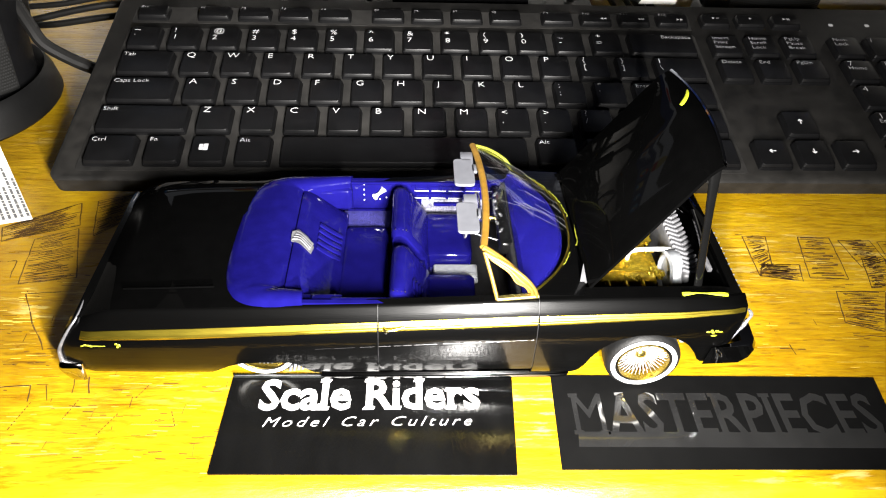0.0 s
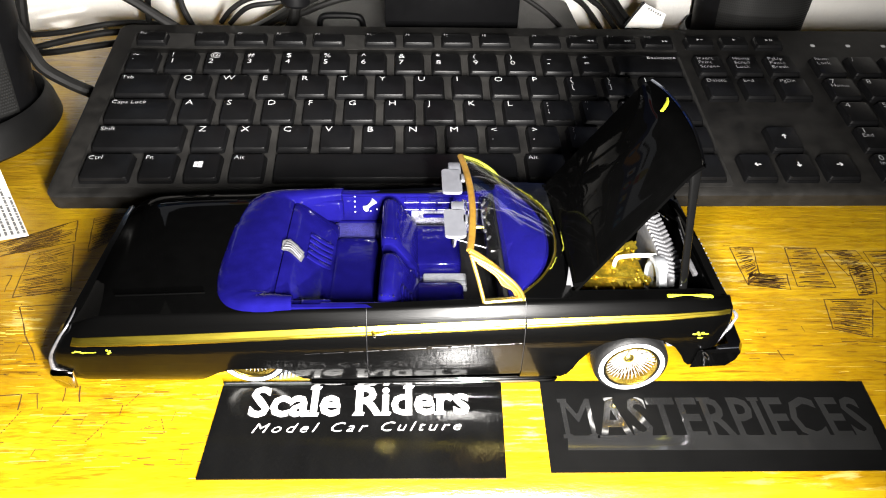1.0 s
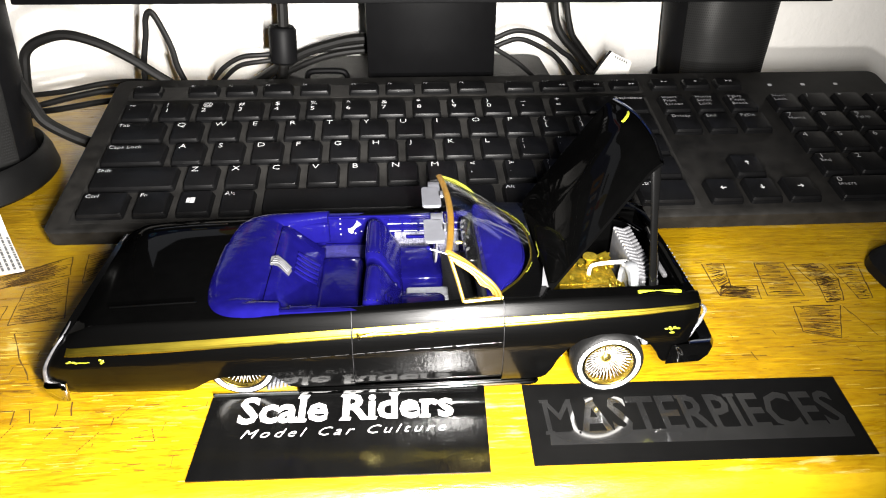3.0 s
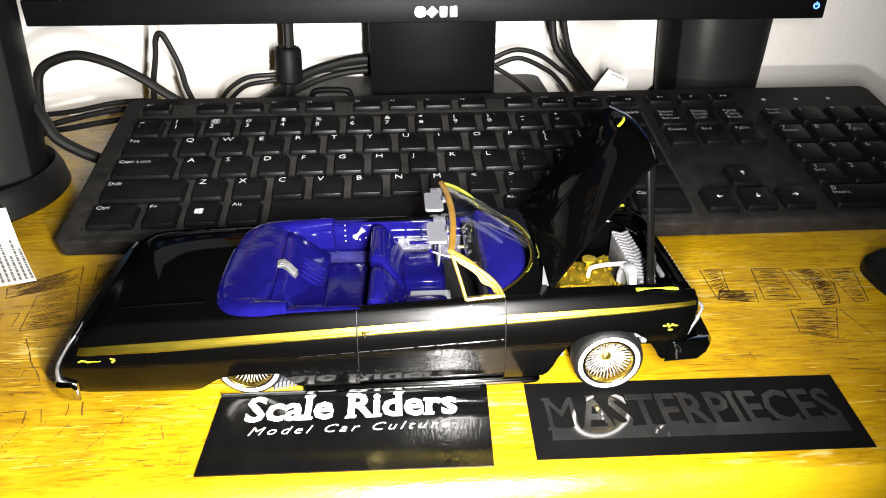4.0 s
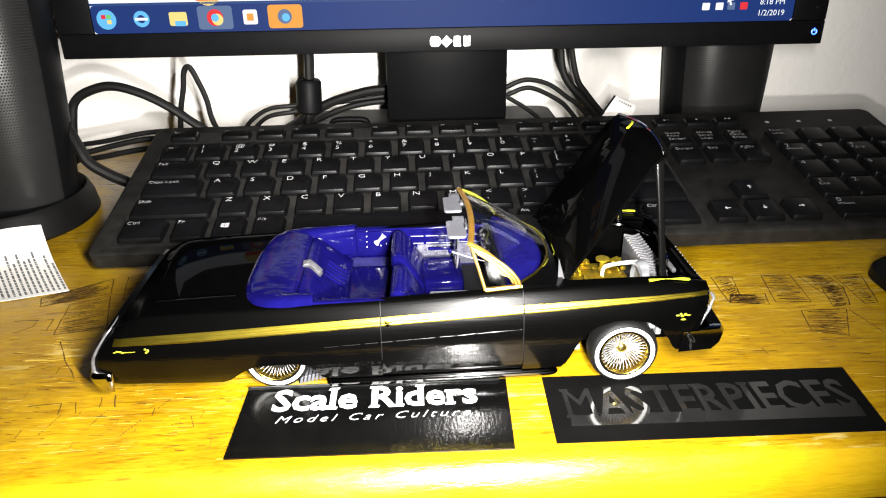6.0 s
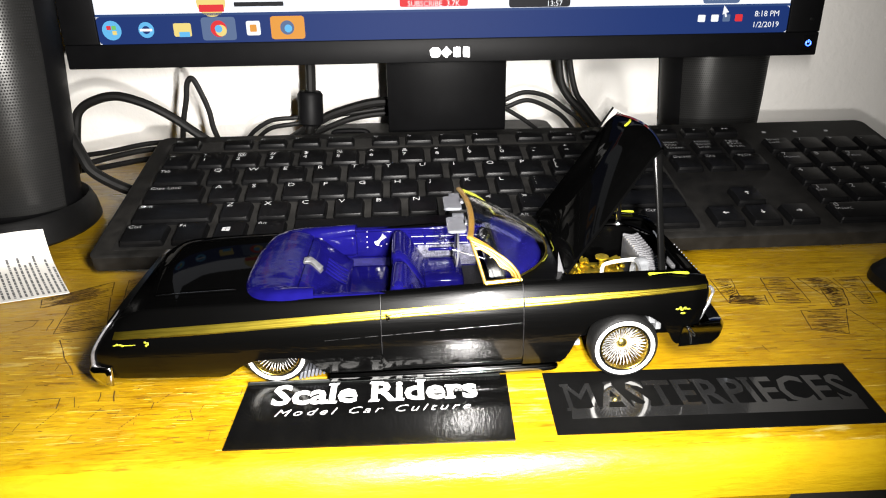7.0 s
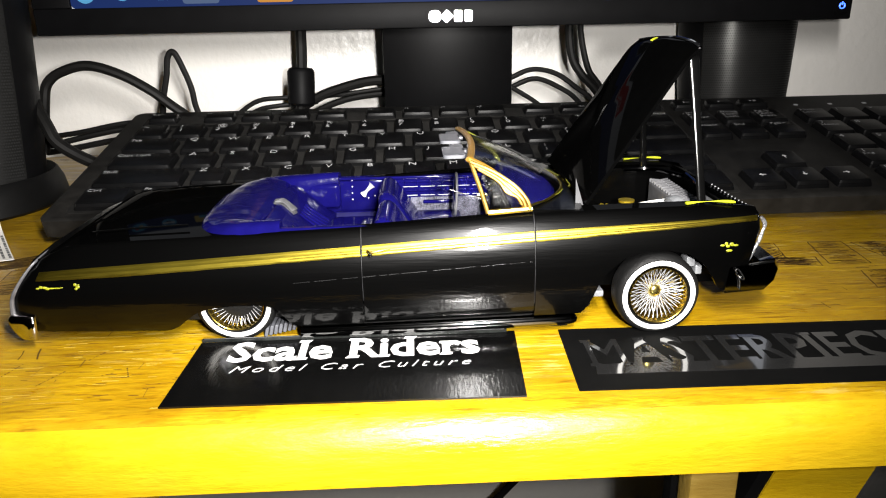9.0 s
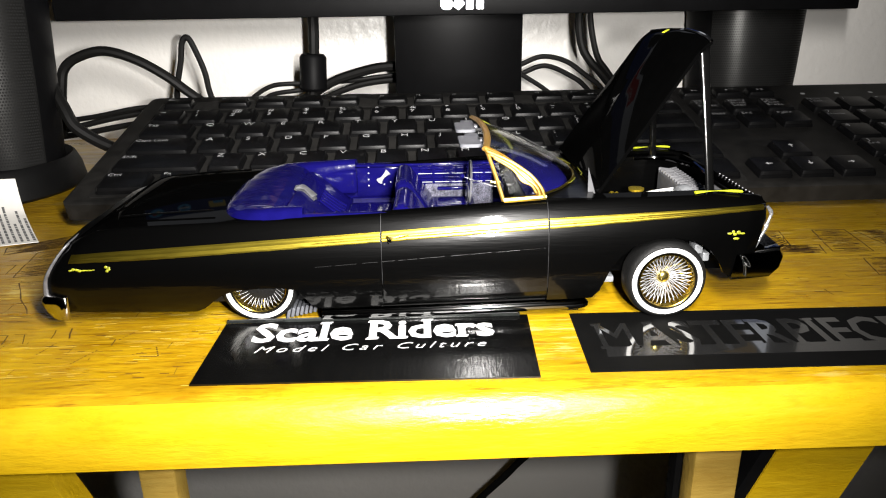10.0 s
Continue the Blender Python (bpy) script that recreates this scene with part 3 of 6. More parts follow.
def on_screen(name, x0, z0, x1, z1, mat, lift=0.3, label=""):
    bm = bmesh.new()
    slab(bm, round_rect(x0, z0, x1, z1, min(x1 - x0, z1 - z0) * 0.12, 2), 0, 0.2, Matrix.Translation((0, MY + 2.0 - lift, 0)) @ Matrix.Rotation(radians(90), 4, "X"))
    return part(name, bm, mat, screen, label)


T_BLUE = glow("taskbar_blue", (0.013, 0.04, 0.19), 1.0)
T_DARK = glow("taskbar_dark", (0.03, 0.07, 0.22), 1.0)
WHITE_LIT = glow("lit_white", (0.9, 0.92, 0.95), 1.2)
on_screen("taskbar", SX0, SZ0, SX1, 111.6, T_BLUE, 0.2, "blue taskbar")
on_screen("taskbar_edge", SX0, 111.6, SX1, 113.0, T_DARK, 0.3)
Y2 = glow("lit_yellow", (0.95, 0.75, 0.25), 1.0)
RED = glow("lit_red", (0.85, 0.04, 0.05), 1.0)
ORANGE = glow("lit_orange", (0.85, 0.36, 0.06), 1.0)
CYAN = glow("lit_cyan", (0.15, 0.55, 0.95), 1.0)
GREEN = glow("lit_green", (0.2, 0.65, 0.15), 1.0)
GREYL = glow("lit_grey", (0.12, 0.18, 0.33), 1.0)
DARKL = glow("lit_dark", (0.02, 0.02, 0.024), 1.0)


def disc(name, x, z, r, mat, lift):
    bm = bmesh.new()
    slab(bm, [(x + r * math.cos(a), z + r * math.sin(a)) for a in (2 * math.pi * k / 20 for k in range(20))], 0, 0.2, Matrix.Translation((0, MY + 2.0 - lift, 0)) @ Matrix.Rotation(radians(90), 4, "X"))
    return part(name, bm, mat, screen)


TZ = 104.3
disc("start_button", -61, TZ, 5.4, CYAN, 0.5)
for dx, dz, c in ((-2.6, 0.4, RED), (0.3, 0.4, GREEN), (-2.6, -2.4, CYAN), (0.3, -2.4, Y2)):
    on_screen("icon_mark", -61 + dx, TZ + dz, -61 + dx + 2.4, TZ + dz + 2.2, c, 0.8)
disc("browser_icon", -41.5, TZ, 4.4, CYAN, 0.5), disc("icon_mark", -41.5, TZ, 2.2, T_BLUE, 0.8), on_screen("icon_mark", -45, TZ - 0.7, -38, TZ + 0.7, WHITE_LIT, 1.0)
on_screen("folder_icon", -26, TZ - 4, -16, TZ + 3.4, Y2, 0.5), on_screen("icon_mark", -23, TZ - 4.2, -17, TZ - 1.4, CYAN, 0.8)
on_screen("open_window_button", -10, TZ - 6.4, 9.5, TZ + 6.4, GREYL, 0.4), disc("browser_icon", -0.3, TZ, 4.6, RED, 0.6), disc("icon_mark", 1.0, TZ - 1.0, 3.2, Y2, 0.8), disc("icon_mark", -0.3, TZ, 2.1, CYAN, 1.0)
on_screen("player_icon", 15.5, TZ - 4, 23.5, TZ + 4, WHITE_LIT, 0.5), on_screen("icon_mark", 17.6, TZ - 2, 21.4, TZ + 2, ORANGE, 0.8)
on_screen("active_window_button", 29.5, TZ - 6.4, 49, TZ + 6.4, ORANGE, 0.4), disc("icon_mark", 39, TZ, 4.0, GREYL, 0.7), disc("icon_mark", 39.6, TZ - 0.5, 2.2, CYAN, 0.9)
for x, c in ((281, WHITE_LIT), (289, WHITE_LIT), (296, GREYL), (303.5, RED)):
    on_screen("tray_icon", x, TZ - 1, x + 4.4, TZ + 3, c, 0.5)
SCR = Matrix.Translation((0, MY + 1.2, 0)) @ Matrix.Rotation(radians(90), 4, "X")
lettering("clock_time", "8:18 PM", 4.6, SCR @ Matrix.Translation((322.5, TZ + 1.6, 0)), WHITE_LIT, screen, 0.02, "CENTER")
lettering("clock_date", "1/2/2019", 4.6, SCR @ Matrix.Translation((322.5, TZ - 4.6, 0)), WHITE_LIT, screen, 0.02, "CENTER")
# the bottom of the web page; unseen dark video above, assumed from dark reflections
on_screen("assumed_video_area", SX0, 127, SX1, SZ1, DARKL, 0.2, "assumed dark video picture, out of view")
on_screen("red_button", 104.5, 114.5, 144, 124, RED, 0.3), lettering("button_text", "SUBSCRIBE  3.7K", 4.2, SCR @ Matrix.Translation((124.2, 114.8, 0)), WHITE_LIT, screen, 0.02, "CENTER")
disc("channel_picture", -3, 119, 8.2, Y2, 0.3), on_screen("picture_band", -10, 113.6, 4, 117.5, RED, 0.6)
on_screen("text_bar", 10, 116.2, 38, 118.6, DARKL, 0.4)
on_screen("video_thumbnail", 168, 113.2, 204, 126.5, DARKL, 0.3), lettering("video_length", "13:57", 4.2, SCR @ Matrix.Translation((190, 113.8, 0)), WHITE_LIT, screen, 0.02)
lettering("page_text", "Recommended for you", 4.6, SCR @ Matrix.Translation((206, 118.0, 0)), DARKL, screen, 0.02)
on_screen("dialog", 283, 113.6, 305, 126.5, GREYL, 0.3), on_screen("dialog_face", 285, 115.6, 303, 126.5, WHITE_LIT, 0.6)
bm = bmesh.new()
slab(bm, [(295.6, 112.5), (299.0, 108.6), (297.2, 108.4), (298.0, 106.2), (297.0, 105.8), (296.3, 108.0), (295.2, 107.2)], 0, 0.2, Matrix.Translation((0, MY + 0.6, 0)) @ Matrix.Rotation(radians(90), 4, "X"))
part("mouse_pointer", bm, WHITE_LIT, screen)
# maker's mark as plain shapes, power light, buttons
bm = bmesh.new()
F = Matrix.Translation((0, MY - 0.25, 0)) @ Matrix.Rotation(radians(90), 4, "X")
for pts in (round_rect(121.5, 86, 127.6, 91.8, 2.2), ((127.6, 88.6), (131.2, 92.2), (134.6, 89.0), (131.0, 85.6)), round_rect(135.4, 86, 139.4, 91.8, 0.5), round_rect(141, 86, 145, 91.8, 0.5)):
    slab(bm, pts, 0, 0.5, F)
part("maker_mark", bm, CHROME, monitor, "silver maker's mark")
part("power_button", box((349.8, MY - 0.2, 90.4), (7, 0.8, 9), 0.3), GLOSS_PLASTIC, monitor)
bm = bmesh.new()
tube(bm, [(349.8 + 1.5 * math.cos(a), MY - 0.8, 90.2 + 1.5 * math.sin(a)) for a in np.linspace(2.1, 7.3, 12)], 0.35, 6, 0)
rbox(bm, (349.8, MY - 0.8, 91.4), (0.6, 0.5, 1.8))
part("power_light", bm, LED, monitor, "glowing blue power symbol")
for z in (104, 117):
    part("side_button", box((349.8, MY - 0.2, z), (3, 0.6, 1.6), 0.2), SATIN, monitor)


GR = lerp_table([(0, 33.8), (3, 34.2), (40, 36.8), (90, 39.2), (130, 39.7), (232, 40.3)])


def speaker(x, y, lean, label, turn=0):
    """A tall loudspeaker: oval body, dotted metal front, raised oval foot."""
    sp = thing("loudspeaker", (x, y, 0), label, "loudspeaker", "pair of desk loudspeakers")
    bm = bmesh.new()
    m = Matrix.Translation((x, y, 0))
    lathe(bm, [(10, 0), (45, 0), (46.5, 1.5), (45, 10), (42.5, 15.5), (41.5, 16.4), (40.5, 15.5), (39, 10), (10, 8)], 48, m @ Matrix.Diagonal((0.92, 1.05, 1, 1)))
    part("foot", bm, SATIN, sp)
    tilt = Matrix.Translation((x, y + 4, 6)) @ Matrix.Rotation(radians(-lean), 4, "X") @ Matrix.Diagonal((1, 0.86, 1, 1))
    bm = bmesh.new()
    lathe(bm, [(4, 0), (32.0, 0), (33.4, 3), (36.0, 40), (38.4, 90), (39.0, 130), (39.8, 232), (37, 238), (4, 240)], 48, tilt)
    part("cabinet", bm, PLASTIC, sp, angle=40)
    # dotted front: rows of small round holes in a thin curved sheet, as short dark pins set in a grey skin
    bm = bmesh.new()
    n, a0, a1 = 22, radians(-142 + turn), radians(-38 + turn)
    rows = [[tilt @ V((GR(h) * math.cos(a0 + (a1 - a0) * i / n), GR(h) * math.sin(a0 + (a1 - a0) * i / n), h)) for i in range(n + 1)] for h in (7, 40, 65, 90, 130, 180, 226)]
    loft(bm, rows, False)
    part("grille", bm, GRILLE, sp, "dotted metal grille")
    bm = bmesh.new()
    step = 1.5
    for j in range(144):
        h = 9 + j * step
        r = GR(h) + 0.08
        for i in range(47):
            a = a0 + (a1 - a0) * (i + 0.5 + 0.5 * (j % 2)) / 48
            c, ax = tilt @ V((r * math.cos(a), r * math.sin(a), h)), V((-math.sin(a), math.cos(a) * 0.86, 0)).normalized()
            vs = [bm.verts.new(c + ax * (0.5 * math.cos(q)) + V((0, 0, 0.5 * math.sin(q)))) for q in (0, 1.05, 2.09, 3.14, 4.19, 5.24)]
            bm.faces.new(vs)
    tagged(part("grille_perforation", bm, PIT, sp), kind="stuff")
    return sp


PIT = material("grille_hole", (0.003, 0.003, 0.003), 0.9, var=0.1)
speaker(-118, 6, 3, "tall black desk loudspeaker with dotted grille and oval foot", 16)
speaker(326.5, 112, 3, "tall black desk loudspeaker standing behind the keyboard")


def cable(name, pts, r, label, flat=1.0):
    bm = bmesh.new()
    tube(bm, pts, r, 10, 8, flat)
    return tagged(part(name, bm, CABLE), label, "cable")


cable("power_cable", [(-100, 48, 20), (-96, 46, 36), (-93, 45, 48.5), (-90, 45, 57.5), (-82, 45, 63.5), (-67, 45, 67), (-51, 46, 62.3), (-36, 48, 53), (-23, 51, 41.5), (-8, 56, 29), (15, 64, 14)], 2.7, "thick black cable arching from the loudspeaker to the keyboard's back")
cable("power_cable", [(-86, 20, 52), (-78.4, 14, 39), (-74, 12, 31), (-65, 12, 24), (-54.6, 12, 18.5), (-40, 14, 11), (-10, 20, 6)], 3.2, "thick black cable running under the keyboard")
cable("thin_cable", [(-112, 60, 19), (-100, 62, 21.5), (-76, 64, 26.6), (-56, 66, 29), (-30, 70, 27), (0, 76, 18)], 1.8, "thin black cable lying behind the keyboard")
cable("thin_cable", [(-108, 66, 16), (-91, 62, 18.7), (-62, 62, 23.4), (-40, 66, 24), (-5, 72, 14)], 1.8, "thin black cable lying behind the keyboard")
cable("thin_cable", [(-110, 72, 24), (-88, 70, 27), (-60, 72, 31.5), (-36, 76, 30), (-5, 82, 20)], 1.6, "thin black cable lying behind the keyboard")
cable("thin_cable", [(-42, 76, 22), (-39, 75, 42), (-34.7, 75, 58), (-32.4, 75, 69), (-28.5, 75, 71.5), (-24, 75, 61), (-21, 75, 50.5), (-19.5, 75.5, 38), (-14, 78, 20)], 1.8, "thin black cable standing up in a loop")
video = thing("video_cable", (42, 90, 10), "black video cable with a thick ferrite sleeve", "cable")
bm = bmesh.new()
tube(bm, [(46, 86, 150), (45, 87, 100), (44.5, 88, 78), (43.5, 88, 60), (41.4, 89, 38), (34, 92, 20), (10, 96, 8)], 3.3, 10)
part("cord", bm, CABLE, video)
bm = bmesh.new()
lathe(bm, [(3, 0), (7.2, 0.5), (8.4, 2), (8.4, 20.5), (7.0, 22.5), (3.6, 23)], 24, Matrix.Translation((41.6, 88.4, 37.5)) @ Matrix.Rotation(radians(3), 4, "Y"))
part("ferrite_sleeve", bm, PLASTIC, video)
cable("thick_cable", [(100, 92, 51.5), (85, 92, 51), (71.6, 92, 48.3), (54.4, 92, 43), (40, 93, 35), (15, 98, 20), (-10, 102, 10)], 4.4, "thick black cable passing behind the monitor stand", 0.7)
cable("thick_cable", [(100, 97, 43), (80, 97, 41.5), (62, 97, 37.5), (40, 99, 28), (10, 102, 14)], 2.6, "black cable passing behind the monitor stand", 0.8)
cable("thin_cable", [(-4, 90, 26), (3.5, 90, 34.3), (15.3, 90, 40.8), (30.3, 91, 42), (60, 98, 42), (98, 100, 46)], 1.5, "thin black cable arching behind the keyboard")
cable("thin_cable", [(0, 94, 24), (12, 94, 34), (28, 94, 37), (50, 100, 38)], 1.5, "thin black cable arching behind the keyboard")
cable("thin_cable", [(166, 91, 47), (173.5, 90, 51.4), (186.7, 90, 56), (202, 90, 52.7), (216, 90, 43), (224, 90, 37), (240, 94, 18)], 1.6, "thin black cable behind the monitor stand")
cable("thin_cable", [(166, 94, 42), (174, 93, 45.3), (189.3, 93, 50), (207, 93, 42.7), (217, 93, 34.7), (232, 96, 16)], 1.6, "thin black cable behind the monitor stand")
cable("thin_cable", [(166, 90, 49), (173.7, 90, 45), (191, 90, 34), (208, 92, 18)], 1.5, "thin black cable behind the monitor stand")
cable("thick_cable", [(206, 82, 140), (206.4, 80, 90), (206.6, 80, 76), (209, 80, 63), (214.3, 80, 54), (224, 81, 44), (240, 86, 26), (258, 94, 10)], 2.5, "thick black cable hanging from the monitor")
cable("thick_cable", [(213, 85, 140), (213.6, 83, 90), (214.7, 83, 75), (219.4, 83, 57), (226, 84, 47.7), (240, 88, 32), (262, 96, 12)], 1.9, "black cable hanging from the monitor")

cable("thin_cable", [(196, 60, -180), (186, 60, -214), (168, 60, -236), (128, 60, -290), (90, 60, -420), (84, 60, -560), (120, 58, -700)], 2.6, "dark thin cable hanging behind the table")

# ---- the model car ----
CY = -134.5
ZT_RAW = lerp_table([(-4, 24), (0, 27), (4, 29), (10, 31), (25, 32.2), (53, 33), (96, 34.3), (141, 36.8), (175, 37.6), (204, 37.8), (209, 37.0), (212.5, 35.4)])


def ZT(x):
    """Height of the shoulder, rounded where its straight runs meet."""
    w = max(0.0, min(8.0, 0.7 * (x + 4), 212.5 - x))
    return sum(ZT_RAW(x + w * k / 4) for k in range(-4, 5)) / 9


ZC = lerp_table([(-4, 23.8), (5, 24.7), (96, 29.7), (145, 32.5), (207, 34.7), (213, 34.7)])
ZL = lerp_table([(-4, 9), (0, 7.2), (5, 7), (40, 5.8), (43, 7.2), (46, 9.8), (49, 12.0), (53, 13.3), (60, 13.9), (67, 13.8), (70.5, 13.2), (72.6, 11.2), (74, 9), (75.4, 6.4), (77.5, 5.6), (155, 7.2), (159.5, 7.4), (161.5, 11), (163.5, 16), (166.5, 20.6), (171, 24.2), (177, 26), (183, 26.2), (189, 25), (193.5, 22.2), (196.5, 18.4), (198.5, 14.6), (200, 13.4), (213, 14)])
HW = lerp_table([(-4, 35.4), (0, 36.9), (6, 38.0), (40, 38.4), (150, 38.4), (190, 38.1), (206, 37.2), (213, 35.4)])
car = thing("model_car", (105, CY, 0), "glossy black scale-model convertible, blue interior, gold stripes, hood raised", "model car")


def end_shift(x, z):
    """The tail leans forward towards its top, the nose falls back towards its foot."""
    return 0.5 * max(0.0, z - 16) * max(0.0, (14 - x) / 17) - 0.24 * max(0.0, 32 - z) * max(0.0, (x - 202) / 8.4)


def side_profile(x, z_low=None):
    """From rocker to shoulder: (inset from the widest line, height)."""
    lo, c, t = (ZL(x) if z_low is None else z_low), ZC(x), ZT(x)
    c = min(c, t - 1.0)
    def inset(z):
        return 2.9 * ((13 - z) / 7.5) ** 2 if z < 13 else 2.6 * (min(1.0, (z - 13) / (c - 13))) ** 4

    low = [(inset(z), z) for z in (lo + k * (c - 0.5 - lo) for k in (0, 0.1, 0.22, 0.36, 0.5, 0.65, 0.8, 0.92))]
    return low + [(2.5, c - 0.3), (2.75, c + 0.3), (3.5, c + 0.4 * (t - c)), (4.8, t - 0.7), (5.35, t - 0.2), (5.8, t)]


def side_skin(bm, x0, x1, sign, z_low=None, step=1.5, thick=1.2):
    n = max(2, int((x1 - x0) / step))
    outer, inner = [], []
    for i in range(n + 1):
        x = x0 + (x1 - x0) * i / n
        zl = z_low(x) if z_low else None
        prof = side_profile(x, zl)
        outer.append([(x + end_shift(x, z), CY + sign * (HW(x) - a), z) for a, z in prof])
        inner.append([(x + end_shift(x, z), CY + sign * (HW(x) - a - thick), z) for a, z in prof])
    for o, i2 in zip(outer, inner):
        o.extend(reversed(i2))
    return loft(bm, outer, True, True)


DOOR_LOW = lerp_table([(96, 14), (97.5, 11), (100, 9.4), (104, 9.0), (145.5, 10.6)])
for sign in (-1, 1):
    bm = bmesh.new()
    side_skin(bm, -3.5, 96.2, sign)
    part("rear_quarter_panel", bm, BLACK_PAINT, car, angle=50)
    bm = bmesh.new()
    side_skin(bm, 96.55, 145.25, sign, DOOR_LOW)
    door = part("door", bm, BLACK_PAINT, car, angle=50)
    bm = bmesh.new()
    side_skin(bm, 145.6, 210.4, sign)
    part("front_fender", bm, BLACK_PAINT, car, angle=50)
    bm = bmesh.new()
    loft(bm, [[(x, CY + sign * (HW(x) - a), z) for a, z in ((3.3, ZL(x)), (2.1, ZL(x) + 1.4), (1.2, DOOR_LOW(x) - 0.35), (3.2, DOOR_LOW(x) - 0.35), (4.6, ZL(x)))] for x in np.linspace(96.2, 145.6, 24)])
    part("rocker_panel", bm, BLACK_PAINT, car, angle=50)
    # gold side stripe, wide at the tail and narrow at the nose
    for x0, x1, owner in ((3.5, 96.1, car), (96.7, 145.1, door), (145.75, 209.5, car)):
        bm = bmesh.new()
        rings = []
        for i in range(41):
            x = x0 + (x1 - x0) * i / 40
            w = 2.75 - 0.6 * max(0, 1 - (x - 5) / 25) * (x < 30) - 1.3 * min(1, max(0, (x - 150) / 55)) + 0.12 * noise.noise(V((x * 0.35, sign, 0)))
            t = ZC(x) + 0.1
            ring = []
            for k in range(10):
                z = t - w * (1 - k / 9)
                a = float(np.interp(z, [p[1] for p in side_profile(x)], [p[0] for p in side_profile(x)]))
                ring.append((x + end_shift(x, z), CY + sign * (HW(x) - a + 0.12 + 0.40 * math.sin(math.pi * (0.1 + 0.09 * k)) * (0.65 if k in (3, 6) else 1.0)), z))
            rings.append(ring)
        rings = [r + [(x, y - sign * 0.4, z) for x, y, z in reversed(r)] for r in rings]
        loft(bm, rings)
        part("gold_stripe", bm, GOLD, owner, "metallic gold painted side stripe")
    bm = bmesh.new()
    tube(bm, [(98.2, CY + sign * (HW(98) - 1.8), ZC(98) - 1.5), (98.8, CY + sign * (HW(98) - 0.4), ZC(98) - 1.4), (101.5, CY + sign * (HW(98) - 0.4), ZC(101) - 1.2), (104.4, CY + sign * (HW(98) - 1.2), ZC(104) - 1.0)], lambda t: 0.55 - 0.25 * t, 8, 4)
    handle = part("door_handle", bm, GOLD_CHROME, door, "small gold door handle")
    bm = bmesh.new()
    bmesh.ops.create_icosphere(bm, subdivisions=2, radius=0.8, matrix=Matrix.Translation((98.9, CY + sign * (HW(98) - 0.6), ZC(98) - 2.3)) @ Matrix.Diagonal((0.8, 0.6, 1.1, 1)))
    part("push_button", bm, BLACK_CHROME, handle, "dark chrome push button")
    # crease along the flank; its broken highlight is drawn as short pale runs
    bm = bmesh.new()
    rng = random.Random(30 + sign)
    x = 77.0
    while x < 144:
        step = rng.uniform(2, 9)
        run = []
        for q in np.linspace(x, min(144.5, x + step * 0.8), 4):
            z = 20.2 + (q - 78) * 0.061 + 0.1 * noise.noise(V((q, 3, sign)))
            prof = side_profile(q)
            run.append((q, CY + sign * (HW(q) - float(np.interp(z, [p[1] for p in prof], [p[0] for p in prof])) - 0.02), z))
        if not 95.5 < x + step * 0.4 < 97.5:
            tube(bm, run, rng.uniform(0.06, 0.11), 5, 1)
        x += step
    tagged(part("flank_crease_glint", bm, CREASE_GLINT, car, "faint broken glint along the flank crease"), kind="stuff")
    bm = bmesh.new()
    tube(bm, [(77.5, CY + sign * 34.6, 3.5), (100, CY + sign * 34.7, 3.7), (130, CY + sign * 34.8, 4.2), (154, CY + sign * 34.8, 4.8), (157.4, CY + sign * 34.2, 5.0)], 1.75, 12, 4)
    part("side_pipe", bm, BLACK_CHROME, car, "glossy black side pipe")
    part("sill_rail", box((117, CY + sign * 32.2, 4.7), (79, 1.6, 6.4), 0.4), TYRE, car)
    # painted script and crest marks, daubed in small blobs
    for spots in (((6.2, 20.7, 0.5, 0.3), (7.1, 21.0, 0.6, 0.42), (8.1, 20.9, 0.7, 0.36), (8.9, 20.6, 0.6, 0.4), (10.0, 20.7, 0.9, 0.22), (11.6, 20.7, 1.1, 0.2), (12.8, 20.8, 0.5, 0.16)), ((16.6, 21.5, 0.5, 0.5), (17.3, 20.9, 0.6, 0.45), (16.8, 20.4, 0.45, 0.4), (17.5, 21.4, 0.35, 0.3)), ((199.0, 27.0, 0.75, 0.35), (200.1, 27.4, 0.5, 0.55), (200.6, 26.7, 0.6, 0.45), (201.7, 27.2, 0.65, 0.6), (202.9, 26.9, 0.8, 0.32), (201.1, 25.4, 1.0, 0.4))):
        bm = bmesh.new()
        for x, z, rx, rz in spots:
            y = CY + sign * (HW(x) - float(np.interp(z, [p[1] for p in side_profile(x)], [p[0] for p in side_profile(x)])))
            bmesh.ops.create_icosphere(bm, subdivisions=2, radius=1.0, matrix=Matrix.Translation((x, y, z)) @ Matrix.Diagonal((rx, 0.16, rz, 1)))
        part("emblem", bm, EMBLEM, car, "yellow-green painted emblem")

# top skin with its openings for cabin and engine
xs = [-2.5, -1, 0, 1, 2, 3, 4, 5.5, 7, 8.5, 10, 12.5, 15, 17.5, 20, 23, 26, 29, 32, 35, 38, 41, 44, 47, 50, 53, 56, 59, 62, 68, 74, 80, 88, 96, 104, 112, 120, 128, 135, 140, 145, 147.5, 150, 152.5, 155, 157.5, 160, 163, 168, 174, 180, 186, 192, 198, 203, 206, 208, 209.6]
ysn = [-1, -0.93, -0.86, -0.78, -0.66, -0.5, -0.33, -0.16, 0, 0.16, 0.33, 0.5, 0.66, 0.78, 0.86, 0.93, 1]


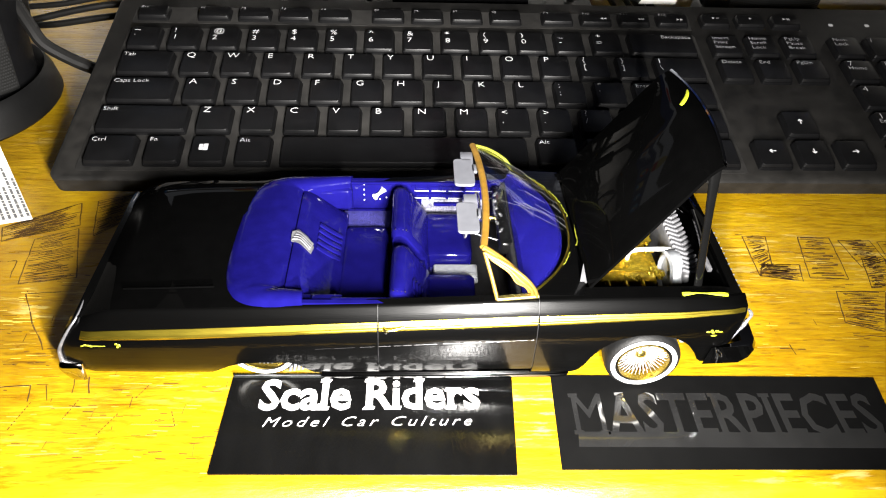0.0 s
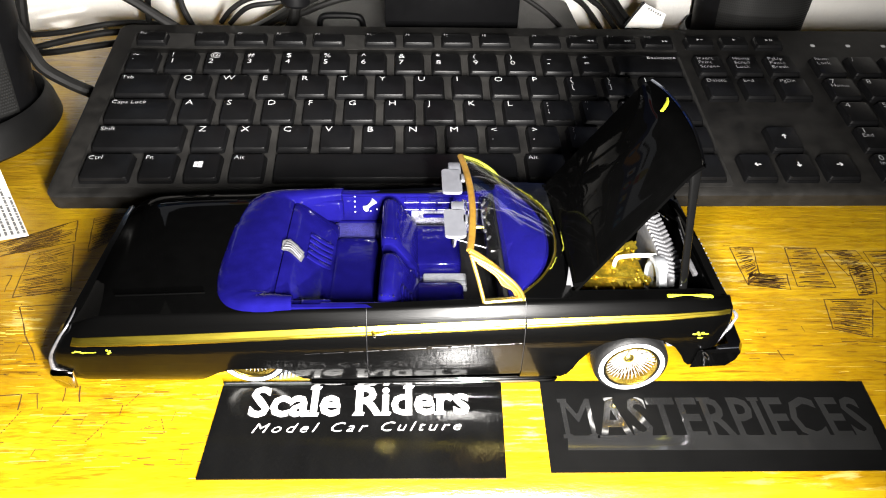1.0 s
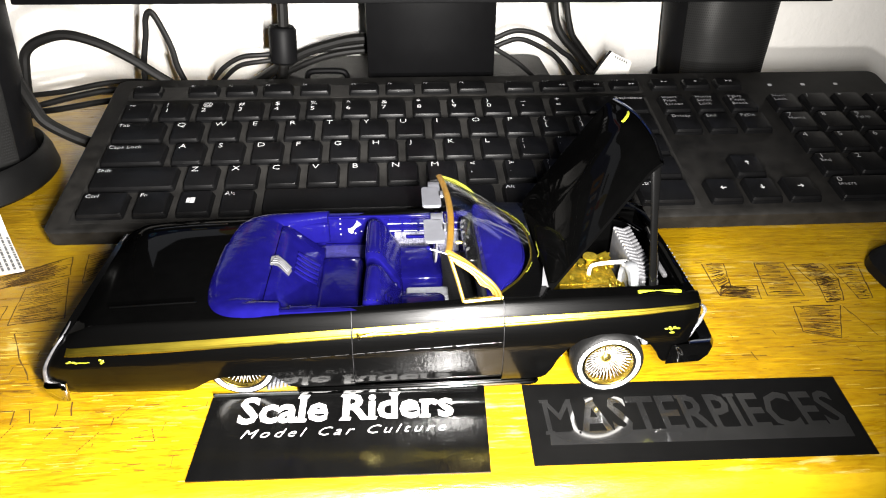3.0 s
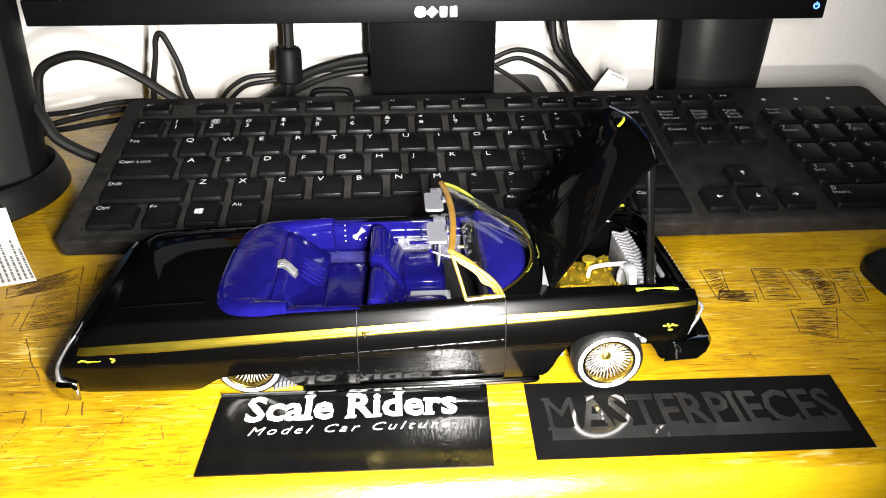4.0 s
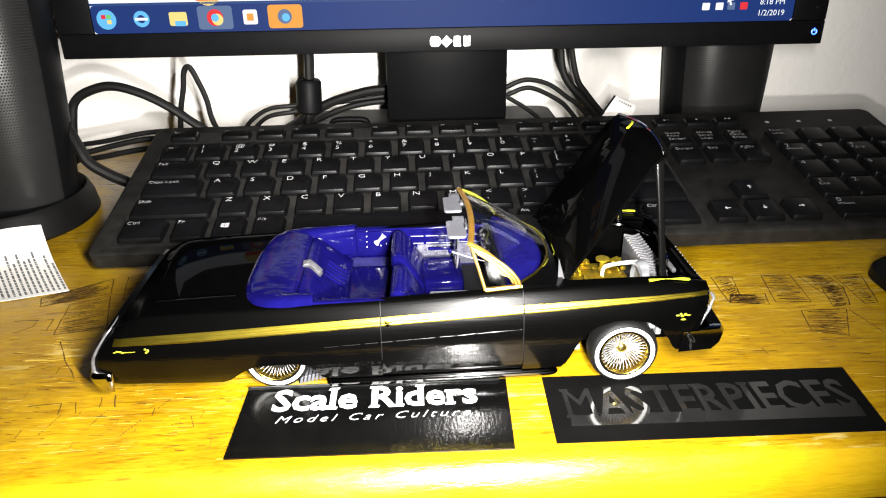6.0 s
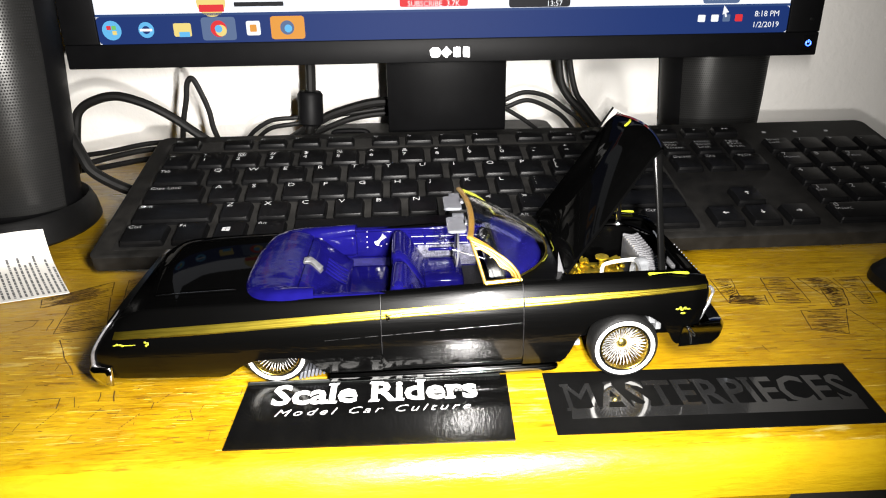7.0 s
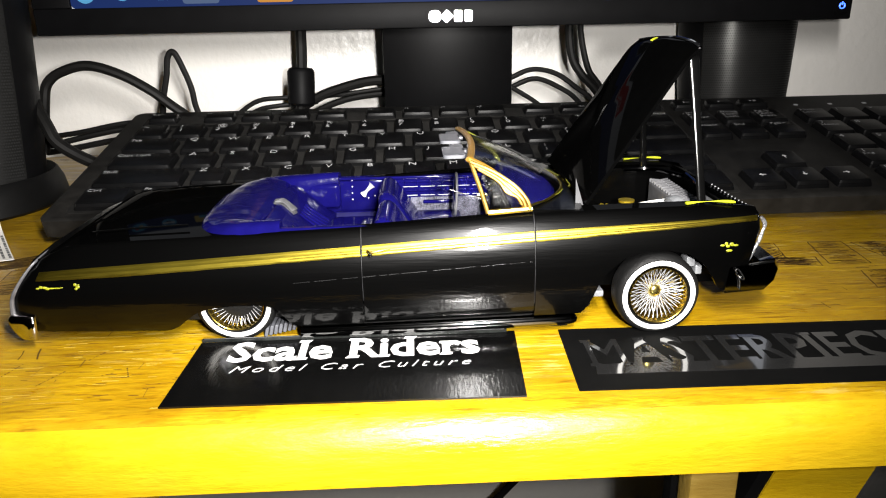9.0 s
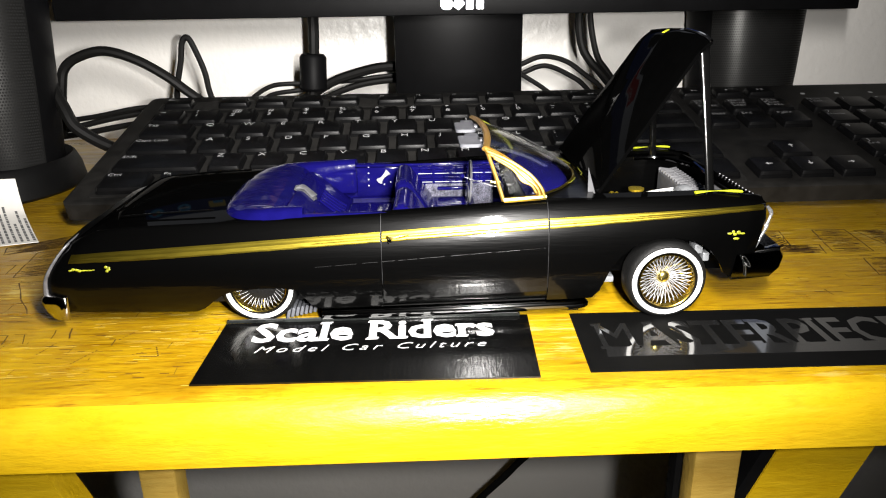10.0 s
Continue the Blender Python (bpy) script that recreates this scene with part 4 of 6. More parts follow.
def top_z(x, f):
    """Height of the upper skin at a share f of the half width, slightly crowned."""
    a = abs(f)
    high = (f - 0.7) / (1.7 if f < 0.7 else 0.3)
    lean = float(np.interp(x, (52, 66), (1, 0)))
    crown = 0.9 * (1 - a * a) * (1 - lean) + 1.25 * (1 - high * high) * lean
    return ZT(x) + crown * float(np.interp(x, (-4, 62, 150, 185, 205), (0.9, 1.6, 1.1, 0.9, 0.15))) - 1.6 * (1 - a ** 4) * float(np.interp(x, (203, 208), (0, 1)))


bm = bmesh.new()
grid = [[bm.verts.new((x + end_shift(x, top_z(x, f)) - (5.0 * (1 - f * f) * (-1 if x > 205 else 0)) * 0.22, CY + f * (HW(x) - 5.6), top_z(x, f))) for f in ysn] for x in xs]
for i in range(len(xs) - 1):
    for j in range(len(ysn) - 1):
        xm, f = (xs[i] + xs[i + 1]) / 2, (ysn[j] + ysn[j + 1]) / 2
        if 62 < xm < 160 and abs(f) < 0.93:
            continue
        if 160 < xm < 206 and abs(f) < 0.86:
            continue
        bm.faces.new((grid[i][j], grid[i + 1][j], grid[i + 1][j + 1], grid[i][j + 1]))
bmesh.ops.delete(bm, geom=[v for v in bm.verts if not v.link_faces], context="VERTS")
r = bmesh.ops.extrude_face_region(bm, geom=bm.faces[:])
bmesh.ops.translate(bm, vec=(0, 0, -1.0), verts=[g for g in r["geom"] if isinstance(g, bmesh.types.BMVert)])
part("upper_body", bm, DECK_PAINT, car, "glossy black rear deck, cowl and fender tops", angle=55)
# dark jambs behind the door gaps
for sign in (-1, 1):
    for x in (96.4, 145.4):
        part("door_jamb", rbox(box((x, CY + sign * 33.4, 18), (2.4, 3.0, 19)), (x, CY + sign * 31.4, 30), (2.4, 1.8, 7)), DOOR_EDGE, car)
# bare bright line along each door gap
for sign in (-1, 1):
    for x in (96.4, 145.4):
        bm = bmesh.new()
        tube(bm, [(x, CY + sign * (HW(x) - a - 0.22), z) for a, z in side_profile(x, DOOR_LOW(x) + 1)], 0.11, 6, 2)
        part("door_gap_line", bm, DOOR_EDGE, car, "worn grey line along the door gap")
# trunk lid seam as a raised lid edge
for g in (-1, 1):
    bm = bmesh.new()
    tube(bm, [(18, CY + g * 25, top_z(17, 0.76) + 0.05), (30, CY + g * 25.5, top_z(30, 0.78) + 0.05), (46, CY + g * 25.5, top_z(46, 0.78) + 0.05)], 0.3, 6, 4)
    part("trunk_lid_edge", bm, BLACK_PAINT, car)

# tail: panel, silver outline, bumper
bm = bmesh.new()
tail = [(CY + s * y, z) for s, y, z in ((-1, 35.5, 11), (-1, 36.0, 17), (-1, 34.5, 23), (-1, 31.5, 27.4), (-1, 20, 28.6), (1, 20, 28.6), (1, 31.5, 27.4), (1, 34.5, 23), (1, 36, 17), (1, 35.5, 11))]
loft(bm, [[(x0 + end_shift(-2, z), y, z) for y, z in tail] for x0 in (-2.0, 3.0)])
part("tail_panel", bm, BLACK_PAINT, car)
bm = bmesh.new()
trim = [(-2.6, 36.6, 12.6), (-2.8, 36.2, 18), (-2.0, 34.2, 24), (-0.8, 30.5, 27.4), (-1.6, 15, 27.8), (-1.8, 0, 27.9)]
trim = [(x + end_shift(-2, z), CY - y, z) for x, y, z in trim] + [(x + end_shift(-2, z), CY + y, z) for x, y, z in reversed(trim[:-1])]
tube(bm, trim, lambda t: 0.28 + 0.5 * abs(2 * t - 1) ** 2.5, 8, 6)
part("tail_trim", bm, WORN_EDGE, car, "silver trim round the tail")
bm = bmesh.new()
rings = []
for i in range(25):
    f = -1 + i / 12
    y, bow = CY + f * 37.6, 1.6 * (1 - f * f)
    curl = max(0.0, (abs(f) - 0.75) / 0.25)
    k = math.sqrt(1 - 0.2 * curl ** 3)
    xb = -4.6 - bow + 1.0 * curl ** 2
    back = 3.0 + 4.6 * curl
    rings.append([(xb + dx, y, 9.9 + (z - 9.9) * k) for dx, z in ((back, 13.0), (0.9, 13.3), (0.15, 12.7), (0, 11.8), (0.5, 9.8), (1.5, 7.6), (2.9, 5.4), (4.0, 4.6), (back - 0.6, 4.4))])
for end, step in ((0, -1), (-1, 1)):
    ring = rings[end]
    mid = sum((V(p) for p in ring), V()) / len(ring)
    for out, shrink in ((0.7, 0.93), (1.15, 0.8), (1.4, 0.55)):
        cap = [mid.lerp(V(p), shrink) + V((0, step * out, 0)) for p in ring]
        rings.insert(0, cap) if end == 0 else rings.append(cap)
loft(bm, rings)
part("rear_bumper", bm, TAIL_CHROME, car, "dark chrome rear bumper", angle=60)

# nose: panel, headlamps, grille bars, bumper
bm = bmesh.new()
loft(bm, [[(x - 0.24 * max(0, 32 - z), CY + s * y, z) for s, y, z in ((-1, 34, 14), (-1, 34, 32), (-1, 34, 35), (1, 34, 35), (1, 34, 32), (1, 34, 14))] for x in (206.6, 210.0)])
part("nose_panel", bm, BLACK_PAINT, car)
for y in (-31, -22, 22, 31):
    bm = bmesh.new()
    lathe(bm, [(0.1, 2.0), (3.0, 1.4), (3.4, 1.8), (3.9, 1.2), (3.9, 0)], 24, Matrix.Translation((208.9, CY + y, 30)) @ Matrix.Rotation(radians(90), 4, "Y"))
    part("headlamp", bm, CHROME, car, "round chrome headlamp")
for sign in (-1, 1):
    bm = bmesh.new()
    tube(bm, [(210.4, CY + sign * 34.4, 34.4), (211.7, CY + sign * 34.7, 32.4), (211.2, CY + sign * 34.9, 30), (210.4, CY + sign * 35.0, 27.2), (209.0, CY + sign * 35.1, 24.2), (207.8, CY + sign * 35.1, 21.4)], lambda t: 0.42 + 0.2 * math.sin(9 * t) ** 2, 8, 6)
    part("headlamp_trim", bm, TRIM, car, "chrome trim at the fender tip")
bm = bmesh.new()
for z in np.arange(17, 33, 2.0):
    rbox(bm, (210.9 - 0.24 * max(0, 32 - z), CY, z), (0.8, 36, 0.5))
part("grille", bm, CHROME, car)
bm = bmesh.new()
rings = []
for i in range(25):
    f = -1 + i / 12
    y, bow = CY + f * 38.0, 2.0 * (1 - f * f)
    wrap = 14 if abs(f) > 0.92 else 5
    xf = 217.0 + bow - (1.4 if abs(f) > 0.95 else 0)
    rings.append([(xf + dx, y, z) for dx, z in ((-wrap, 20.6), (-1.2, 21.6), (0, 19.6), (-0.8, 16.2), (-3.4, 13.4), (-wrap - 1, 12.6))])
loft(bm, rings)
part("front_bumper", bm, BLACK_CHROME, car, "black chrome front bumper")
bm = bmesh.new()
tube(bm, [(203.6, CY - 38.4, 18.9), (203.0, CY - 38.5, 19.9), (203.8, CY - 38.5, 20.1), (205.2, CY - 38.6, 18.4), (205.8, CY - 38.6, 17.0), (205.0, CY - 38.6, 17.2), (203.9, CY - 38.5, 18.4), (204.6, CY - 38.6, 16.2), (204.8, CY - 38.5, 13.9)], 0.22, 6, 5)
part("bumper_chip", bm, CHROME, car, "bare bright chip on the bumper end")
# beads on the edge of the radiator panel
for i in range(11):
    f = -0.76 + 0.8 * i / 10
    bm = bmesh.new()
    bmesh.ops.create_icosphere(bm, subdivisions=1, radius=0.36, matrix=Matrix.Translation((209.6 + 1.2 * (1 - f * f), CY + f * 33, top_z(210, f) + 0.2)))
    part("bead", bm, WORN_EDGE, car)
for sign in (-1, 1):
    bm = bmesh.new()
    tube(bm, [(189.5, CY + sign * 31.6, 38.2), (194, CY + sign * 31.5, 38.5), (199, CY + sign * 31.8, 38.6), (203.5, CY + sign * 31.9, 38.3)], lambda t: 0.5 + 0.35 * math.cos(2.4 * math.pi * (t - 0.85)), 6, 4, 0.5)
    part("fender_mark", bm, YELLOW, car, "yellow-green painted fender mark")

# underbody, inner arches
part("chassis", box((86, CY, 8.5), (156, 60, 5), 1.0), TYRE, car)
bm = bmesh.new()
rbox(bm, (183, CY, 12.6), (46, 52, 1.2)), rbox(bm, (160.5, CY, 22), (1.2, 58, 28)), rbox(bm, (206.5, CY, 24), (1.0, 56, 22))
rbox(bm, (183, CY - 26.5, 24), (45, 1.0, 24)), rbox(bm, (183, CY + 26.5, 24), (45, 1.0, 24))
part("engine_bay", bm, BLACK_PAINT, car)
bm = bmesh.new()
rbox(bm, (72, CY, 6), (6, 50, 3), 0.5)
for k in range(7):
    rbox(bm, (66.5 + k * 1.4, CY - 27, 2.2 + 0.3 * k), (1.0, 9, 3.0), 0.2, 1, Matrix.Rotation(radians(14), 3, "Y"))
part("rear_suspension", bm, GREY_PLASTIC, car, "silver ribbed suspension")
bm = bmesh.new()
rbox(bm, (192.3, CY - 30, 20.6), (2.6, 5, 3.0), 0.4), rbox(bm, (194.8, CY - 30, 18), (2.0, 5, 2.8), 0.4), rbox(bm, (166.5, CY - 25, 9.5), (3.4, 6, 2), 0.4), rbox(bm, (182, CY, 10), (4, 58, 3), 0.5)
part("front_suspension", bm, SILVER, car, "silver painted suspension")


def wheel(x, y, r, sign):
    """Whitewall tyre on a gold rim with crossing chrome wires."""
    m = Matrix.Translation((x, y, r)) @ Matrix.Rotation(radians(90 * -sign), 4, "X")
    bm = bmesh.new()
    lathe(bm, [(r * 0.70, -8.4), (r * 0.86, -8.6), (r * 0.965, -7.6), (r, -6), (r, -2.2), (r * 0.985, -1.0), (r * 0.95, -0.2), (r * 0.90, 0.25), (r * 0.74, 0.2), (r * 0.70, -0.6), (r * 0.70, -8.4)], 56, m)
    w = part("wheel", bm, TYRE, car, "black tyre with a white wall and gold wire rim")
    bm = bmesh.new()
    lathe(bm, [(r * 0.872, 0.2), (r * 0.862, 0.42), (r * 0.765, 0.42), (r * 0.752, 0.22)], 56, m)
    part("whitewall", bm, WHITE_RUBBER, w, "white side wall ring")
    bm = bmesh.new()
    lathe(bm, [(r * 0.70, 0.1), (r * 0.69, 0.35), (r * 0.672, 0.2), (r * 0.655, -1.2), (r * 0.64, -3.0), (r * 0.625, -6.2)], 56, m)
    part("rim", bm, RIM_GOLD, w, "gold chrome rim")
    # the hollow's shade is painted in: near-black instead of the rim's gold
    bm = bmesh.new()
    lathe(bm, [(r * 0.625, -6.2), (r * 0.55, -6.8), (r * 0.2, -7.2), (0.05, -7.2)], 40, m)
    part("rim_well", bm, WELL, w, "hollow behind the spokes, its shade painted dark")
    bm = bmesh.new()
    for i in range(72):
        a = 2 * math.pi * i / 72
        b = a + (0.4 if i % 2 else -0.34) + random.uniform(-0.12, 0.12)
        tube(bm, [m @ V((r * 0.16 * math.cos(b), r * 0.16 * math.sin(b), -3.6 if i % 2 else -4.4)), m @ V((r * 0.64 * math.cos(a), r * 0.64 * math.sin(a), -1.5 if i % 2 else -2.8))], random.uniform(0.06, 0.13), 5, 0)
    tagged(part("spokes", bm, WIRE, w, "thin chrome wire spokes"), kind="stuff")
    bm = bmesh.new()
    for i in range(40):
        a = 2 * math.pi * (i + 0.5) / 40
        b = a + (0.7 if i % 2 else -0.7)
        tube(bm, [m @ V((r * 0.15 * math.cos(b), r * 0.15 * math.sin(b), -5.6)), m @ V((r * 0.6 * math.cos(a), r * 0.61 * math.sin(a), -5.0))], 0.16, 5, 0)
        bmesh.ops.create_icosphere(bm, subdivisions=1, radius=0.3, matrix=Matrix.Translation(m @ V((r * 0.615 * math.cos(a), r * 0.615 * math.sin(a), -2.6))))
    tagged(part("back_spokes", bm, RIM_GOLD, w, "gold inner wire spokes"), kind="stuff")
    bm = bmesh.new()
    lathe(bm, [(r * 0.18, -7), (r * 0.18, -4.2), (r * 0.15, -3.5), (r * 0.11, -3.0), (r * 0.06, -2.8), (0.05, -2.75)], 20, m)
    part("hub_cap", bm, GOLD_CHROME, w, "gold knock-off hub")
    return w


wheel(181.8, CY - 37.2, 12.3, -1), wheel(181.8, CY + 37.2, 12.3, 1)
wheel(58.6, CY - 32.4, 11.9, -1), wheel(58.6, CY + 32.4, 11.9, 1)

# hood, tipped up on its rear hinge and held by rods
hood = part("hood", bmesh.new(), HOOD_PAINT, car, "glossy black hood standing open")
HX, HZ = 161.0, 38.4
ANG = radians(55.0)


def hood_at(u, f):
    """u along the hood from the hinge (0 to 1), f across (-1 to 1)."""
    half = 30.6 - 2.6 * u
    d = (52.4 + 3.0 * (1 - f * f)) * u
    ridge = 0.25 * math.exp(-(f / 0.12) ** 2)
    tip = (1.2 + 3.8 * (1 - f * f)) * max(0, (u - 0.9) / 0.1) ** 1.7
    lift = (2.4 * (1 - (1 - u) ** 5)) * (1 - f * f) + ridge * u - tip
    return V((HX + d * math.cos(ANG) - lift * math.sin(ANG), CY + 1.5 + 2.0 * u + f * half, HZ + d * math.sin(ANG) + lift * math.cos(ANG)))


fs = [k / 18 - 1 for k in range(37)]
us = [0, 0.03, 0.1, 0.2, 0.3, 0.4, 0.5, 0.6, 0.7, 0.8, 0.88, 0.92, 0.935, 0.95, 0.965, 0.98, 0.99, 1.0]
bm = bmesh.new()
down = V((math.sin(ANG), 0, -math.cos(ANG))) * 0.9
up_rows = [[hood_at(u, f) for f in fs] for u in us]
loft(bm, [r + [p + down for p in reversed(r)] for r in up_rows], True, True)
bmesh.ops.recalc_face_normals(bm, faces=bm.faces)
bm.to_mesh(hood.data)
bm.free()
hood.data.transform(Matrix.Scale(S, 4))
hood.data.polygons.foreach_set("use_smooth", [True] * len(hood.data.polygons))
hood.data.set_sharp_from_angle(angle=radians(50))
bm = bmesh.new()
tube(bm, [hood_at(1.0, f) + V((0.2, 0, 0.1)) for f in np.linspace(-0.98, 0.98, 15)], 0.5, 6, 2)
part("hood_lip", bm, BLACK_CHROME, hood, "bright worn front lip of the hood")
bm = bmesh.new()
tube(bm, [hood_at(u, f) + V((-0.1, 0, 0.15)) for u, f in ((0.985, 0.42), (0.97, 0.3), (0.945, 0.18), (0.925, 0.12))], lambda t: 0.3 + 0.75 * t * (1.25 - t), 6, 4, 0.4)
part("hood_mark", bm, YELLOW, hood, "yellow-green painted mark")
for side in (-1, 1):
    bm = bmesh.new()
    top = hood_at(0.975, 0.79 * side) + down
    foot = V((195.8, CY + side * 27.6, 36.2))
    loft(bm, [[foot.lerp(top, k) + V((1.5 * w * math.cos(q), 0.7 * w * math.sin(q), 0)) for q in (2 * math.pi * i / 14 for i in range(14))] for k, w in ((0, 0.9), (0.25, 0.85), (0.55, 0.85), (0.75, 1.0), (0.85, 1.15), (1, 1.2))])
    part("prop_rod", bm, ROD_PAINT, car, "glossy black hood prop", angle=60)

# engine: gold block with carburettor, white radiator hose, fan shroud, ribbed silver radiator
bm = bmesh.new()
rbox(bm, (181, CY, 19), (22, 13, 11), 0.8), rbox(bm, (180, CY - 9, 22.6), (21, 5, 3.4), 0.8), rbox(bm, (180, CY + 9, 22.6), (21, 5, 3.4), 0.8)
rng = random.Random(4)
for k in range(56):
    rbox(bm, (rng.uniform(170, 193), CY + rng.uniform(-12, 12), rng.uniform(22.5, 27)), (rng.uniform(0.8, 2.2), rng.uniform(0.8, 2.2), rng.uniform(0.8, 2.0)), 0.25, 1, Euler((rng.random(), rng.random(), rng.random())).to_matrix())
rbox(bm, (189.6, CY + 8, 26.4), (4.5, 4, 0.9), 0.3, 2, Euler((0.25, -0.2, 0.3)).to_matrix())
engine = part("engine", bm, ENGINE_GOLD, car, "gold plated engine block")
bm = bmesh.new()
lathe(bm, [(0.4, 0), (1.6, 0.2), (1.0, 1.6), (1.1, 3.4), (2.6, 4.2), (2.7, 5.0), (0.3, 5.2)], 18, Matrix.Translation((182.8, CY + 3, 25.4)))
part("carburettor", bm, ENGINE_GOLD, engine)
bm = bmesh.new()
for dx in (0, 6, 12):
    tube(bm, [(173 + dx, CY - 11.5, 24), (173.5 + dx, CY - 15, 22.5), (174 + dx, CY - 16, 19)], 0.9, 8, 4)
part("exhaust_headers", bm, ENGINE_GOLD, engine)
bm = bmesh.new()
tube(bm, [(182.2, CY - 0.5, 23), (182.4, CY - 0.5, 27.4), (184.4, CY - 1, 29.1), (190, CY - 2.2, 30.6), (196.4, CY - 3.4, 31.4), (198.6, CY - 5.2, 30.8), (199.6, CY - 8.6, 29.0), (199.8, CY - 10, 26.0)], 0.75, 10, 6)
part("radiator_hose", bm, WHITE_RUBBER, engine, "white bent radiator hose")
bm = bmesh.new()
lathe(bm, [(7.6, -2.0), (8.2, -2.0), (8.4, 0), (7.8, 1.5), (6.5, 2.0), (6, 0.6), (1.2, 0.2), (1.0, -2.0), (0.1, -2.0)], 28, Matrix.Translation((194.2, CY - 10, 26.2)) @ Matrix.Rotation(radians(-90), 4, "Y"))
part("fan_shroud", bm, SILVER, engine, "silver fan shroud")
bm = bmesh.new()
rbox(bm, (198.6, CY + 0.5, 24), (6.8, 37, 18), 1.2, 3), rbox(bm, (204.4, CY - 11, 33.4), (1.6, 10, 1.6), 0.4)
radiator = part("radiator", bm, RIB_GREY, car, "silver radiator with ribbed top")
for k in range(15):
    y = CY - 16.4 + k * 2.4
    for s in (-1, 1):
        bm = bmesh.new()
        rbox(bm, (198.6 + s * 1.6, y, 33.2), (3.8, 1.0, 1.2), 0.2, 1, Matrix.Rotation(radians(34 * s), 3, "Z"))
        part("rib", bm, RIB, radiator)
bm = bmesh.new()
tube(bm, [(197, CY - 24, 36.5), (203.5, CY - 8, 36.2), (206, CY + 12, 36.4)], 0.8, 8, 4)
tube(bm, [(187, CY + 22, 36.5), (197, CY + 20, 36.8), (204, CY + 10, 36.4)], 0.8, 8, 4)
part("radiator_brace", bm, BLACK_CHROME, car)
bm = bmesh.new()
loft(bm, [[(158.9, CY - 25.8, 37.0), (161.2, CY - 25.8, 37.0), (158.8, CY - 25.4, 45.0)], [(159.1, CY - 25.0, 37.0), (161.0, CY - 25.0, 37.0), (158.9, CY - 24.9, 44.6)]])
part("hinge_bracket", bm, DULL_METAL, car, "pale grey hinge bracket")

# ---- the cabin ----
bm = bmesh.new()
rbox(bm, (106, CY, 15.5), (90, 62, 1.2))
part("cabin_floor", bm, BLUE_CLOTH, car, "dark blue flocked cabin floor")
for sign in (-1, 1):
    bm = bmesh.new()
    rbox(bm, (106, CY + sign * 31.6, 25), (90, 1.4, 19))
    # moulded ribs, arm rest and piping
    if sign > 0:
        rbox(bm, (93, CY + 30.6, 27.5), (18, 0.8, 11), 0.3), rbox(bm, (93, CY + 30.2, 21.0), (22, 1.6, 1.4), 0.4)
    for k in range(7):
        rbox(bm, (108 + k * 4.6, CY + sign * 30.7, 30), (0.7, 0.6, 6.4), 0.2, 1)
    for z in (28.6, 32.0):
        rbox(bm, (123, CY + sign * 30.7, z), (34, 0.6, 0.6), 0.2, 1)
    rbox(bm, (113, CY + sign * 30.4, 33.9), (62, 1.6, 1.0), 0.4)
    panel = part("door_card", bm, BLUE, car, "blue ribbed door card")
    part("flocked_panel", box((123, CY + sign * 30.7, 21.4), (26, 0.7, 9.6), 0.3), FLOCK, panel, "sparkling silver flocked lower panel")
    part("arm_rest", box((121, CY + sign * 29.8, 24.6), (13, 1.8, 1.3), 0.5, 2), BLUE, panel)
    for z in (27.0, 30.3, 33.4):
        bm = bmesh.new()
        for k in range(5):
            rbox(bm, (110 + k * 6.4, CY + sign * 30.35, z), (5.4, 0.3, 0.2), 0.05, 1)
        part("trim_strip", bm, SPOKE, panel, "thin broken chrome strip")
    bm = bmesh.new()
    tube(bm, [(92.6, CY + sign * 29.6, 28.0), (94.0, CY + sign * 29.2, 29.6), (96.0, CY + sign * 29.4, 31.6)], lambda t: 1.35 - 0.75 * math.sin(math.pi * t), 8, 5)
    part("window_crank", bm, SPOKE, panel, "small chrome window crank")
    bm = bmesh.new()
    for x, z in ((88.5, 26.2), (88.5, 28.6), (88.6, 31.0), (88.7, 33.4), (94.4, 26.6), (96.8, 27.4)):
        bmesh.ops.create_icosphere(bm, subdivisions=1, radius=0.34, matrix=Matrix.Translation((x, CY + sign * 29.9, z)))
    part("button", bm, SPOKE, panel)


def cushion(bm, outline, z0, z1, puff=1.2):
    """A padded slab with rounded rim."""
    cx, cy = sum(p[0] for p in outline) / len(outline), sum(p[1] for p in outline) / len(outline)
    rings = []
    for z, k in ((z0, 0.0), (z0 + 0.5 * (z1 - z0), 0.0), (z1 - 0.9, 0.25), (z1 - 0.3, 0.8), (z1, 1.8), (z1 + 0.5, 5.0)):
        ring = []
        for x, y in outline:
            d = V((cx - x, cy - y))
            d = d.normalized() * min(k, d.length * 0.8)
            ring.append((x + d.x, y + d.y, z))
        rings.append(ring)
    return loft(bm, rings)


# folded-top cover: broad rounded back with two arms reaching forward
bm = bmesh.new()
outer, inner = [], []
N = 48
for i in range(N + 1):
    a = math.pi / 2 + math.pi * i / N
    c, s = math.cos(a), math.sin(a)
    ex = 20.0 * math.copysign(abs(c) ** 0.62, c)
    ey = 33.0 * math.copysign(abs(s) ** 0.62, s)
    outer.append((66.0 + ex, CY + ey))
    inner.append((67.2 + 0.4 * c, CY + max(-25.6, min(25.6, ey))))
arm_n = 6
near_out = [(66 + 7.5 * (k + 1) / arm_n, 33.0 - 0.4 * (k + 1) / arm_n) for k in range(arm_n)]
near_in = [(67.4 + 6.0 * (k + 1) / arm_n, 25.6 + 1.6 * (k + 1) / arm_n) for k in range(arm_n)]
